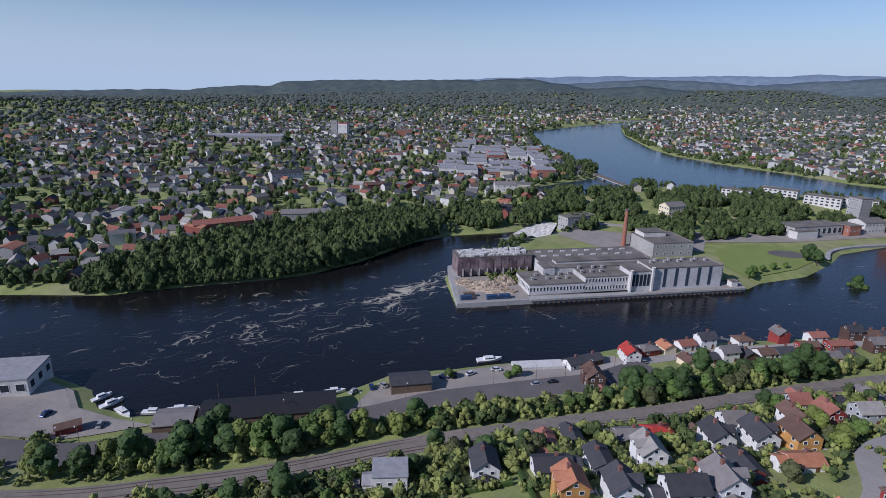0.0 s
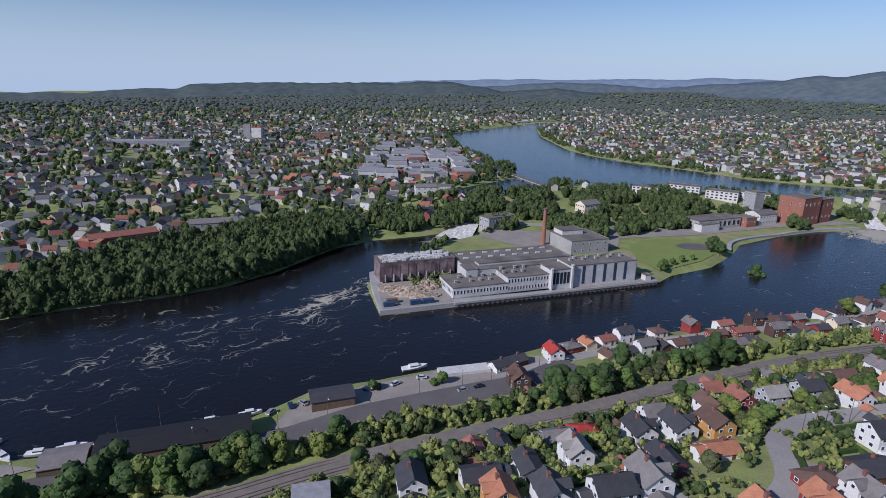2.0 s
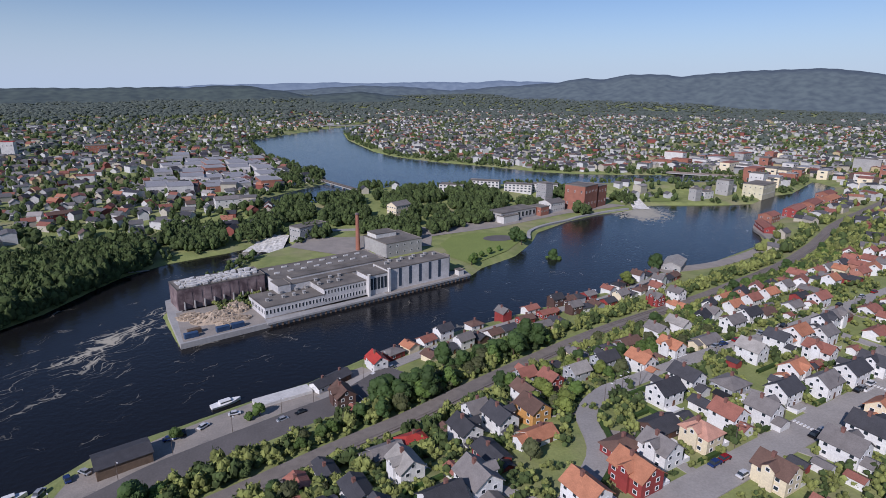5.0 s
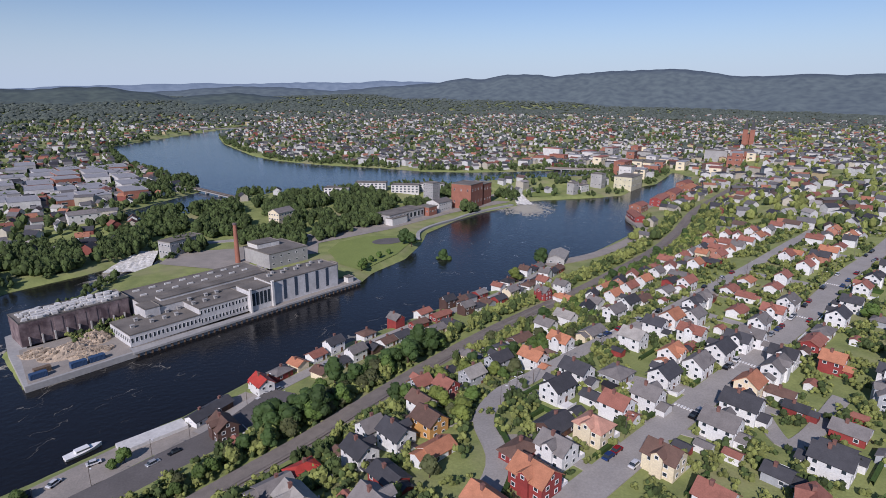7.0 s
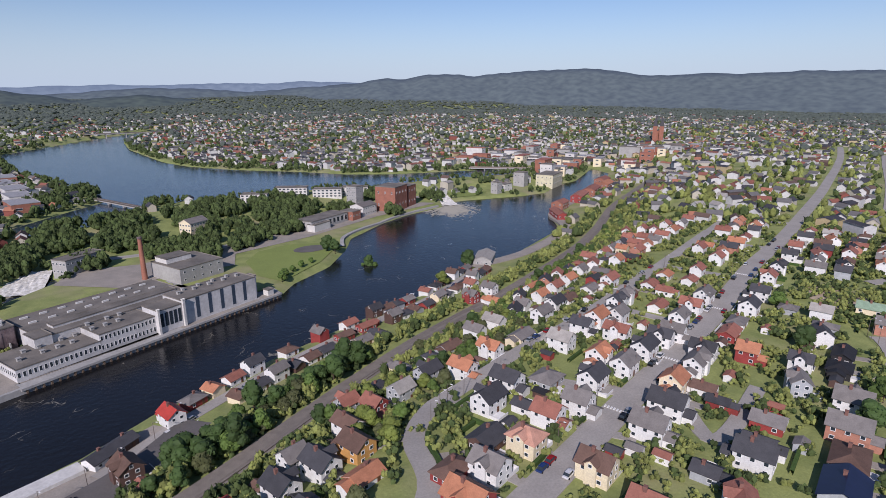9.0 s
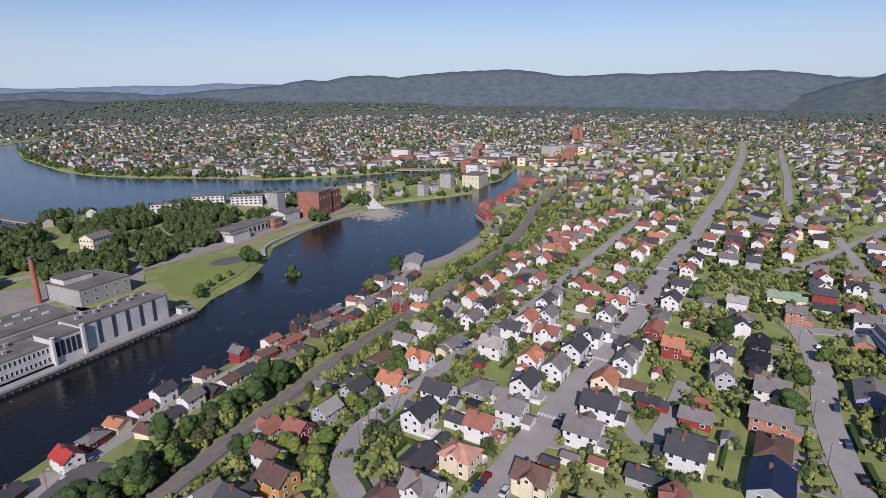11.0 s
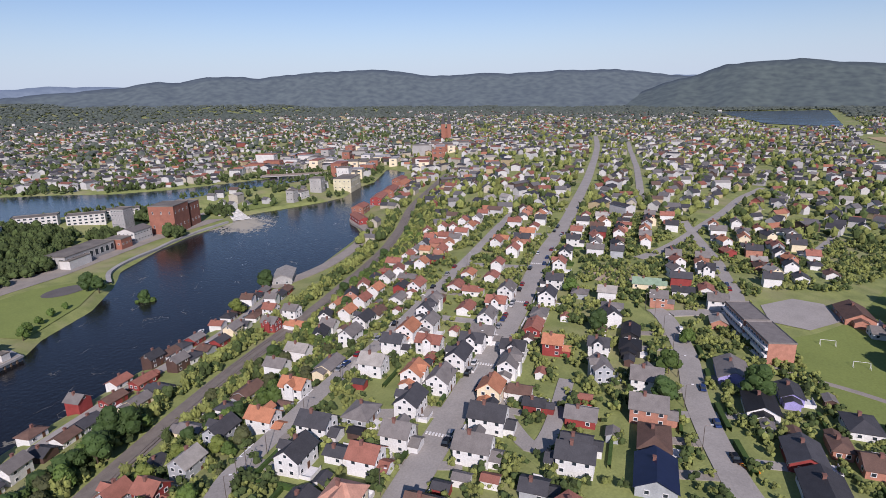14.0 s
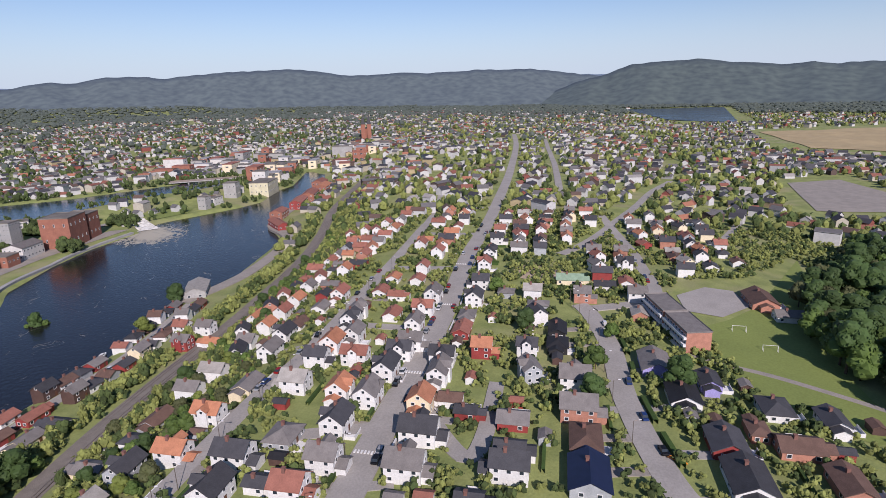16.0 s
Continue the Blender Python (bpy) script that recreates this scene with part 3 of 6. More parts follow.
RAIL = [(-420, 75), (-260, 88), (-130, 108), (-88, 120), (-59, 131), (-29, 146), (-4, 155), (33, 169), (70, 182), (111, 200), (150, 215), (183, 225), (226, 236), (269, 248), (348, 275), (410, 303), (489, 343), (590, 385), (700, 425)]
QUAYSTREET = [(30, 205), (60, 222), (104, 240), (157, 255), (200, 264), (262, 289)]
strip("road_main_street", MAIN, 9, ASPHALT, 0.35, "worn pale grey asphalt street between houses")
strip("road_second_street", SECOND, 6, ASPHALT, 0.32, "narrow grey asphalt street along the slope")
strip("road_third_street", THIRD, 7.5, ASPHALT, 0.3, "grey asphalt street past low houses")
strip("road_cross_street", CROSS, 6, ASPHALT, 0.33, "grey asphalt street by the school")
strip("road_upper_street", RIGHT, 6, ASPHALT, 0.36, "grey asphalt street through far gardens")
for k in LINKS:
    strip("road_side_street", k, 5, ASPHALT, 0.28, "short grey asphalt side street")
strip("road_highway", HIGHWAY, 12, DARKROAD, 0.35, "dark asphalt through road along the river bank")
strip("road_far_street", FARSTREET, 7, ASPHALT, 0.5, "straight grey asphalt street through far gardens")
strip("road_quay_street", QUAYSTREET, 5.5, ASPHALT, 0.3, "quay street beside the river houses")
strip("railway_bed", RAIL, 8, BALLAST, 0.3, "brown railway ballast bed along the slope", "railway")
for s in (-2.9, -1.46, 1.46, 2.9):
    strip("rail", RAIL, 0.16, STEEL, 0.55, "worn steel rail on the ballast", "rail", off=s, thick=0.2)


# ---- houses ----
MESHES = {}


def cached(key, build, materials):
    if key not in MESHES:
        bm = bmesh.new()
        build(bm)
        me = bpy.data.meshes.new(key[0])
        bm.normal_update()
        bm.to_mesh(me)
        bm.free()
        for m in materials:
            me.materials.append(m)
        MESHES[key] = me
    return MESHES[key]


def gable_walls(bm, L, W, e, pitch):
    r = e + W / 2 * pitch
    ring = [(-L / 2, -W / 2, e), (L / 2, -W / 2, e), (L / 2, W / 2, e), (-L / 2, W / 2, e)]
    lo = [bm.verts.new((x, y, -1.6)) for x, y, _ in ring]
    hi = [bm.verts.new(p) for p in ring]
    a, b = bm.verts.new((-L / 2, 0, r)), bm.verts.new((L / 2, 0, r))
    bm.faces.new((lo[0], lo[1], hi[1], hi[0])), bm.faces.new((lo[2], lo[3], hi[3], hi[2]))
    bm.faces.new((lo[1], lo[2], hi[2], b, hi[1])), bm.faces.new((lo[3], lo[0], hi[0], a, hi[3]))


def gable_roof(bm, L, W, e, pitch, over=0.5, t=0.22):
    x, y = L / 2 + over, W / 2 + over
    lo, hi = e - over * pitch + 0.04, e + W / 2 * pitch + 0.04
    for s in (-1, 1):
        v = [bm.verts.new(p) for p in ((-x, s * y, lo), (x, s * y, lo), (x, 0, hi), (-x, 0, hi), (-x, s * y, lo + t), (x, s * y, lo + t), (x, 0, hi + t), (-x, 0, hi + t))]
        for f in ((0, 1, 2, 3), (4, 7, 6, 5), (0, 4, 5, 1), (1, 5, 6, 2), (3, 7, 4, 0)):
            bm.faces.new([v[i] for i in f])
    bmesh.ops.recalc_face_normals(bm, faces=bm.faces[:])


def hip_roof(bm, L, W, e, pitch, over=0.5):
    x, y = L / 2 + over, W / 2 + over
    lo, hi, k = e - 0.1, e + W / 2 * pitch, max(L / 2 - W / 2, 0.4)
    v = [bm.verts.new(p) for p in ((-x, -y, lo), (x, -y, lo), (x, y, lo), (-x, y, lo), (-k, 0, hi), (k, 0, hi), (-x, -y, lo + 0.2), (x, -y, lo + 0.2), (x, y, lo + 0.2), (-x, y, lo + 0.2))]
    for f in ((0, 1, 7, 6), (1, 2, 8, 7), (2, 3, 9, 8), (3, 0, 6, 9), (6, 7, 5, 4), (8, 9, 4, 5), (7, 8, 5), (9, 6, 4), (3, 2, 1, 0)):
        bm.faces.new([v[i] for i in f])


def window_mesh(w, h):
    """A frame whose recessed pane is let into it, all in one piece."""
    def build(bm):
        f = 0.13
        r = [[bm.verts.new((sx * (w / 2 - i), yy, sz * (h / 2 - i))) for sx, sz in ((-1, -1), (1, -1), (1, 1), (-1, 1))] for i, yy in ((0, 0.03), (0, -0.07), (f, -0.07), (f, -0.02))]
        for a, b in zip(r, r[1:]):
            for k in range(4):
                bm.faces.new((a[k], a[(k + 1) % 4], b[(k + 1) % 4], b[k]))
        bm.faces.new(r[3]).material_index = 1
    return cached(("window", w, h), build, [TRIM, PANE])


DOOR = mat("brown_door", (0.13, 0.06, 0.035), 0.5, scale=2)
POT = mat("chimney_brick", (0.2, 0.1, 0.08), 0.9, scale=1)
ROOFWORD = {"dark": "dark grey tiled", "grey": "grey tiled", "light": "pale grey tiled", "red": "dull red tiled", "orange": "orange tiled", "pink": "faded pink tiled",
            "bright": "bright red sheet", "brown": "brown tiled", "black": "black felt", "navy": "blue-black glazed", "green": "pale green sheet", "flat": "flat grey felt"}
WALLWORD = {"white": "white wooden", "cream": "cream wooden", "red": "red wooden", "ochre": "ochre wooden", "greywall": "grey wooden", "brownwall": "dark brown wooden",
            "blackwall": "black wooden", "brick": "salmon brick", "lilac": "lilac and white"}


def house(x, y, L, W, storeys, turn, roof, wall, rich=True):
    L, W = round(L * 0.76, 2), round(W * 0.77, 2)
    e = 2.7 if storeys == 1 else 4.9
    pitch = 0.5 if storeys == 1 else 0.72
    z = gz(x, y)
    hipped = roof == "pink" or (storeys == 1 and (int(x) % 5 == 0))
    ob = thing("house", x, y, z, turn, "%s house, %s floor%s, with a %s roof" % (WALLWORD[wall], "one" if storeys == 1 else "two", "" if storeys == 1 else "s", ROOFWORD[roof]), "house", "houses of the town")
    eye = Matrix.Identity(4)
    if roof == "flat":
        place("wall", cached(("wall", L, W, wall, 9), lambda bm: box(bm, -L / 2, -W / 2, -1.5, L / 2, W / 2, 6.0), [WALL[wall]]), eye, ob)
        place("roof", cached(("roof", L, W, roof, 9), lambda bm: box(bm, -L / 2 - 0.3, -W / 2 - 0.3, 6.0, L / 2 + 0.3, W / 2 + 0.3, 6.3), [ROOF[roof]]), eye, ob)
        hipped, e = True, 5.6
    elif hipped:
        place("wall", cached(("wall", L, W, storeys, wall, 1), lambda bm: box(bm, -L / 2, -W / 2, -1.6, L / 2, W / 2, e), [WALL[wall]]), eye, ob)
        place("roof", cached(("roof", L, W, storeys, roof, 1), lambda bm: hip_roof(bm, L, W, e, pitch), [ROOF[roof]]), eye, ob)
    else:
        place("wall", cached(("wall", L, W, storeys, wall), lambda bm: gable_walls(bm, L, W, e, pitch), [WALL[wall]]), eye, ob)
        place("roof", cached(("roof", L, W, storeys, roof), lambda bm: gable_roof(bm, L, W, e, pitch), [ROOF[roof]]), eye, ob)
    top = e + W / 2 * pitch
    if roof != "flat":
        place("chimney", cached(("chimney",), lambda bm: (box(bm, -0.4, -0.4, -1.2, 0.4, 0.4, 0.8), box(bm, -0.48, -0.48, 0.8, 0.48, 0.48, 0.95)), [POT]), pose(L * 0.12, 0.5, top + 0.1), ob)
    # windows on all four sides
    wm = window_mesh(1.25, 1.2)
    for s in range(storeys):
        zz = 1.5 + 2.35 * s
        n = max(2, int(L // (3.0 if rich else 4.2)))
        for side in ((-1, 1) if rich else (-1,)):
            for i in range(n):
                if s == 0 and i == n // 2:
                    continue
                place("window", wm, pose(-L / 2 + (i + 0.5) * L / n, side * (W / 2 + 0.03), zz, 0, 0, 0 if side < 0 else 180), ob)
            if rich:
                for yy in (-W * 0.22, W * 0.22):
                    place("window", wm, pose(side * (L / 2 + 0.03), yy, zz, 0, 0, 90 * side), ob)
    if not hipped and storeys == 2:
        for side in (-1, 1):
            place("window", window_mesh(1.1, 1.1), pose(side * (L / 2 + 0.03), 0, e + 1.0, 0, 0, 90 * side), ob)
    place("door", cached(("door",), lambda bm: box(bm, -0.5, -0.05, -1.05, 0.5, 0.05, 1.05), [DOOR]), pose(L / n * 0.5 if n % 2 == 0 else 0, -W / 2 - 0.05, 1.1), ob)
    if rich:
        k = (int(x * 7 + y * 3)) % 4
        if k in (0, 1) and storeys == 2 and roof != "flat":      # cross gable over the long side
            gw, gd = 3.0, W / 2 + 0.8
            g = place("dormer", cached(("dormer_wall", W, wall), lambda bm: (gable_walls(bm, gd, gw, e + 0.9, 0.75)), [WALL[wall]]), pose(0, (-1 if k else 1) * gd / 2, 0, 0, 0, 90), ob)
            place("roof", cached(("dormer_roof", W, roof), lambda bm: gable_roof(bm, gd, gw, e + 0.9, 0.75, 0.35), [ROOF[roof]]), eye, g)
            place("window", window_mesh(1.1, 1.1), pose((-1 if k else -1) * (gd / 2 + 0.03) * (1 if k else -1), 0, e + 0.6, 0, 0, -90 if k else 90), g)
        if k in (1, 2, 3):                     # low annex
            aw, al = 2.8, min(W * 0.7, 5)
            a = place("annex", cached(("annex_wall", al, wall), lambda bm: gable_walls(bm, aw, al, 2.4, 0.45), [WALL[wall]]), pose((1 if k == 2 else -1) * (L / 2 + aw / 2 - 0.02), 0.4, 0), ob)
            place("roof", cached(("annex_roof", al, roof), lambda bm: gable_roof(bm, aw, al, 2.4, 0.45, 0.3), [ROOF[roof]]), eye, a)
        if k in (0, 3):                        # terrace with a rail
            place("terrace", cached(("terrace",), lambda bm: (box(bm, -2.5, -1.6, -1, 2.5, 1.6, 0.3), box(bm, -2.5, -1.6, 0.3, 2.5, -1.5, 1.2), box(bm, -2.5, -1.5, 0.3, -2.4, 1.6, 1.2)), [TRIM]), pose(-L * 0.2, -W / 2 - 1.62, 0), ob)
    return ob


GRID = 11.0
TAKEN = []
HOMES = []
HOMES += [
    (-26.8, 126.2, 12, 10, 2, 0, 'flat', 'white'),
    (-1.7, 129.2, 11, 9, 2, 90, 'dark', 'white'),
    (16.0, 149.1, 9, 7, 1, 90, 'red', 'brownwall'),
    (16.1, 129.9, 13, 9, 1, 0, 'dark', 'white'),
    (19.1, 115.7, 10, 9, 2, 90, 'orange', 'ochre'),
    (24.1, 151.1, 9, 7, 1, 90, 'dark', 'white'),
    (29.0, 133.6, 12, 8, 1, 90, 'dark', 'white'),
    (30.6, 114.3, 11, 9, 2, 90, 'dark', 'white'),
    (36.9, 198.1, 11, 9, 2, 90, 'brown', 'brownwall'),
    (41.4, 153.3, 12, 8, 1, 0, 'grey', 'white'),
    (42.2, 136.3, 11, 9, 2, 90, 'light', 'white'),
    (44.2, 114.1, 12, 9, 2, 0, 'dark', 'white'),
]
HOMES += [
    (50.1, 156.4, 11, 7, 1, 0, 'bright', 'white'),
    (54.6, 118.3, 12, 10, 2, 90, 'grey', 'white'),
    (55.7, 222.8, 11, 8, 2, 90, 'bright', 'white'),
    (63.7, 147.7, 11, 9, 2, 90, 'dark', 'white'),
    (74.7, 147.4, 12, 9, 2, 90, 'dark', 'white'),
    (75.4, 105.1, 12, 9, 2, 90, 'orange', 'white'),
    (84.7, 145.9, 11, 9, 2, 90, 'brown', 'ochre'),
    (90.7, 107.2, 13, 10, 2, 90, 'orange', 'red'),
    (95.5, 118.7, 12, 8, 1, 0, 'brown', 'red'),
    (102.6, 112.7, 11, 9, 2, 90, 'grey', 'white'),
    (111.4, 123.0, 12, 10, 1, 0, 'dark', 'brownwall'),
    (117.8, 114.6, 11, 9, 2, 90, 'pink', 'cream'),
]
HOMES += [
    (122.9, 96.1, 11, 9, 2, 90, 'brown', 'cream'),
    (124.6, 136.2, 12, 9, 2, 0, 'dark', 'white'),
    (131.7, 128.7, 7, 6, 1, 90, 'dark', 'white'),
    (132.2, 119.5, 10, 9, 2, 90, 'red', 'white'),
    (132.5, 191.5, 11, 8, 1, 90, 'grey', 'cream'),
    (136.6, 161.6, 11, 8, 2, 90, 'orange', 'white'),
    (137.6, 247.0, 11, 7, 1, 0, 'brown', 'red'),
    (137.7, 141.2, 12, 9, 2, 90, 'dark', 'white'),
    (139.9, 234.2, 11, 8, 1, 0, 'grey', 'cream'),
    (143.2, 78.9, 8, 7, 1, 90, 'dark', 'greywall'),
    (144.4, 118.2, 10, 9, 2, 90, 'grey', 'white'),
    (145.8, 190.2, 9, 7, 1, 90, 'dark', 'white'),
]
HOMES += [
    (148.7, 97.5, 12, 10, 2, 90, 'grey', 'white'),
    (149.2, 232.7, 11, 8, 1, 90, 'dark', 'white'),
    (150.1, 135.3, 12, 10, 1, 0, 'grey', 'greywall'),
    (151.8, 250.5, 12, 7, 1, 0, 'red', 'red'),
    (154.8, 166.8, 11, 8, 2, 90, 'orange', 'white'),
    (156.9, 73.4, 12, 9, 2, 90, 'dark', 'white'),
    (157.5, 193.6, 13, 8, 1, 0, 'brown', 'greywall'),
    (159.9, 124.5, 12, 9, 2, 0, 'dark', 'white'),
    (161.2, 55.2, 17, 12, 1, 0, 'navy', 'greywall'),
    (163.4, 100.5, 13, 10, 2, 90, 'dark', 'white'),
    (164.9, 75.7, 10, 8, 1, 90, 'dark', 'white'),
    (172.5, 20.6, 17, 12, 1, 0, 'dark', 'white'),
]
HOMES += [
    (172.7, 167.7, 13, 8, 1, 0, 'grey', 'cream'),
    (174.6, 149.4, 11, 9, 2, 90, 'light', 'white'),
    (175.2, 133.2, 10, 9, 2, 0, 'orange', 'white'),
    (175.7, 58.3, 16, 10, 1, 0, 'brown', 'brownwall'),
    (176.0, 123.6, 12, 9, 2, 0, 'grey', 'white'),
    (177.6, 106.6, 10, 9, 2, 0, 'orange', 'cream'),
    (178.0, 92.5, 8, 6, 1, 90, 'dark', 'red'),
    (178.4, 78.6, 11, 9, 1, 90, 'grey', 'red'),
    (179.2, -0.7, 14, 9, 1, 0, 'brown', 'brick'),
    (183.0, 99.2, 9, 7, 1, 90, 'brown', 'white'),
    (186.6, 24.6, 14, 11, 1, 0, 'dark', 'red'),
    (188.6, 62.4, 13, 10, 2, 90, 'grey', 'brick'),
]
HOMES += [
    (191.4, 7.9, 13, 10, 1, 90, 'brown', 'brick'),
    (191.5, 153.0, 10, 8, 2, 90, 'dark', 'white'),
    (192.8, 126.4, 13, 9, 2, 0, 'dark', 'white'),
    (195.5, 16.6, 9, 6, 1, 0, 'brown', 'brick'),
    (196.0, 108.5, 14, 8, 2, 0, 'grey', 'white'),
    (196.2, 177.6, 12, 8, 2, 0, 'grey', 'white'),
    (203.4, 154.5, 11, 9, 2, 0, 'orange', 'white'),
    (205.9, 127.7, 11, 8, 2, 90, 'dark', 'white'),
    (206.1, 66.4, 12, 10, 2, 90, 'grey', 'white'),
    (206.9, 111.9, 11, 8, 2, 90, 'dark', 'white'),
    (208.1, 34.9, 15, 11, 1, 0, 'black', 'white'),
    (209.3, -3.1, 12, 8, 1, 0, 'dark', 'white'),
]
HOMES += [
    (210.3, 10.8, 13, 10, 1, 0, 'dark', 'white'),
    (212.2, 183.6, 12, 8, 2, 0, 'dark', 'white'),
    (212.2, 241.0, 10, 8, 2, 90, 'grey', 'red'),
    (212.9, 150.9, 11, 8, 2, 0, 'grey', 'white'),
    (213.9, 127.3, 11, 8, 2, 90, 'grey', 'white'),
    (218.6, 229.4, 11, 8, 1, 90, 'orange', 'white'),
    (221.2, 27.6, 12, 8, 1, 0, 'dark', 'lilac'),
    (224.5, 186.2, 11, 8, 1, 0, 'brown', 'white'),
    (224.9, 159.7, 11, 8, 2, 0, 'dark', 'white'),
    (227.7, 257.8, 9, 8, 2, 90, 'red', 'white'),
    (227.8, 43.8, 18, 12, 1, 0, 'grey', 'lilac'),
    (228.6, 243.5, 10, 8, 2, 90, 'grey', 'white'),
]
HOMES += [
    (229.5, 133.3, 11, 8, 2, 0, 'grey', 'white'),
    (230.9, 76.9, 12, 9, 1, 0, 'black', 'blackwall'),
    (232.0, 114.1, 14, 8, 1, 0, 'red', 'red'),
    (234.2, 162.1, 11, 8, 2, 0, 'grey', 'white'),
    (241.1, 185.7, 11, 8, 1, 0, 'grey', 'white'),
    (243.4, 79.5, 14, 8, 1, 0, 'black', 'blackwall'),
    (245.0, 136.5, 11, 8, 2, 90, 'red', 'white'),
    (245.5, 117.0, 12, 8, 1, 0, 'grey', 'white'),
    (253.0, 182.8, 12, 8, 2, 0, 'red', 'white'),
    (259.1, 156.5, 9, 8, 1, 90, 'red', 'white'),
    (261.7, 166.1, 10, 8, 1, 0, 'red', 'white'),
    (261.9, 139.2, 12, 9, 2, 0, 'grey', 'white'),
]
HOMES += [
    (262.4, 119.8, 12, 9, 2, 0, 'dark', 'white'),
    (280.9, 76.3, 9, 8, 2, 90, 'grey', 'brick'),
    (283.3, 123.9, 10, 8, 2, 90, 'dark', 'white'),
    (290.1, 54.1, 10, 8, 2, 90, 'grey', 'white'),
    (293.9, -4.6, 14, 9, 1, 90, 'grey', 'white'),
    (302.9, 85.7, 16, 10, 1, 90, 'green', 'cream'),
    (307.9, 60.3, 11, 8, 1, 0, 'red', 'white'),
    (309.5, 4.2, 22, 14, 1, 0, 'brown', 'brick'),
    (310.7, 131.1, 10, 8, 2, 0, 'red', 'white'),
    (331.5, 135.1, 10, 8, 2, 0, 'dark', 'white'),
    (334.6, 63.5, 10, 9, 2, 90, 'dark', 'white'),
    (364.8, 141.2, 10, 8, 2, 90, 'dark', 'white'),
]

for x, y, L, W, st, turn, roof, wall in HOMES:
    d = gz(x, y)
    house(x, y, L, W, st, GRID + turn, roof, wall)
    TAKEN.append((x, y, max(L, W) * 0.4 + 1.2))

ROADLINES = [(smooth_line(l, 6), w) for l, w in [(MAIN, 5.5), (SECOND, 4), (THIRD, 5), (CROSS, 4), (RIGHT, 4), (HIGHWAY, 7.5), (FARSTREET, 4), (RAIL, 6), (QUAYSTREET, 3.5)] + [(k, 3.5) for k in LINKS]]


def clear(x, y, r):
    for l, w in ROADLINES:
        if np.min((l[:, 0] - x) ** 2 + (l[:, 1] - y) ** 2) < (w + r) ** 2:
            return False
    return all((x - a) ** 2 + (y - b) ** 2 > (r + c) ** 2 for a, b, c in TAKEN)


FIELDZONE = np.array([(203, -12), (222, 12), (245, 20), (262, 27), (280, 38), (290, 44), (328, 36), (345, 5), (400, -24), (304, -32), (212, -30)], float)
ROOFS = ["dark", "dark", "grey", "grey", "red", "orange", "brown", "dark", "light", "red"]
WALLS = ["white"] * 8 + ["cream", "red", "greywall", "brick"]
# the row between the quay street and the water, and the houses opposite
for line, off, pick in ((QUAYSTREET, 6.5, ["red", "dark", "dark", "brown", "dark", "grey", "orange"]), (QUAYSTREET, -7.5, ["grey", "dark", "brown", "dark"])):
    q = smooth_line(line, 8.6)
    n = side_way(q)
    for i in range(1, len(q) - 1):
        x, y = q[i] + n[i] * off
        if clear(x, y, 3.0):
            a = math.degrees(math.atan2(-n[i][0], n[i][1]))
            house(x, y, 8.5 + i % 3, 7.5, 1 + (i % 4 == 0), a + (90 if i % 3 == 0 else 0), pick[i % len(pick)], ["white", "white", "brownwall", "white", "greywall", "red", "cream"][i % 7], False)
            TAKEN.append((x, y, 4.4))
# the rest of the near quarter, on the grid of its streets
count = 0
ca, sa = math.cos(radians(GRID)), math.sin(radians(GRID))
for j in range(-10, 16):
    for i in range(0, 38):
        u, v = 60 + i * 14.5 + rnd.uniform(-2, 2), 85 + j * 14.5 + rnd.uniform(-2, 2)
        x, y = ca * u - sa * v, sa * u + ca * v
        far = math.hypot(x - 40, y - 35)
        if not (70 < far < 430) or count > 192:
            continue
        dr = float(signed(RIVER, np.array([x]), np.array([y]))[0])
        ahead = math.degrees(math.atan2(x - 43, y - 41))
        if dr < 62 or ahead > 107 or (ahead > 88 and (far < 262 or signed(FIELDZONE, np.array([x]), np.array([y]))[0] < 7)) or ahead < 10 or not clear(x, y, 6.2 if far < 240 else 4.8):
            continue
        if x < 150 and y < 60 or (285 < x < 345 and 85 < y < 125):
            continue
        busy = ["red", "orange", "red", "grey", "dark"] if (260 < x < 430 and y > 150) else ROOFS
        house(x, y, rnd.choice([9, 10, 11, 12]), rnd.choice([7.5, 8, 8.5]), rnd.choice([1, 2, 2]), GRID + rnd.choice([0, 90, 0, 90, 20]), rnd.choice(busy), rnd.choice(WALLS), far < 200)
        TAKEN.append((x, y, 5.0))
        count += 1


# ---- trees ----
def icosphere(sub):
    bm = bmesh.new()
    bmesh.ops.create_icosphere(bm, subdivisions=sub, radius=1.0)
    v = np.array([w.co[:] for w in bm.verts])
    f = np.array([[w.index for w in p.verts] for p in bm.faces])
    bm.free()
    return v, f


ICO1, ICO2 = icosphere(1), icosphere(2)


def mesh_of(name, v, f, materials, idx=None):
    me = bpy.data.meshes.new(name)
    me.from_pydata(v.tolist(), [], f.tolist())
    for m in materials:
        me.materials.append(m)
    if idx is not None:
        me.polygons.foreach_set("material_index", idx)
    return me


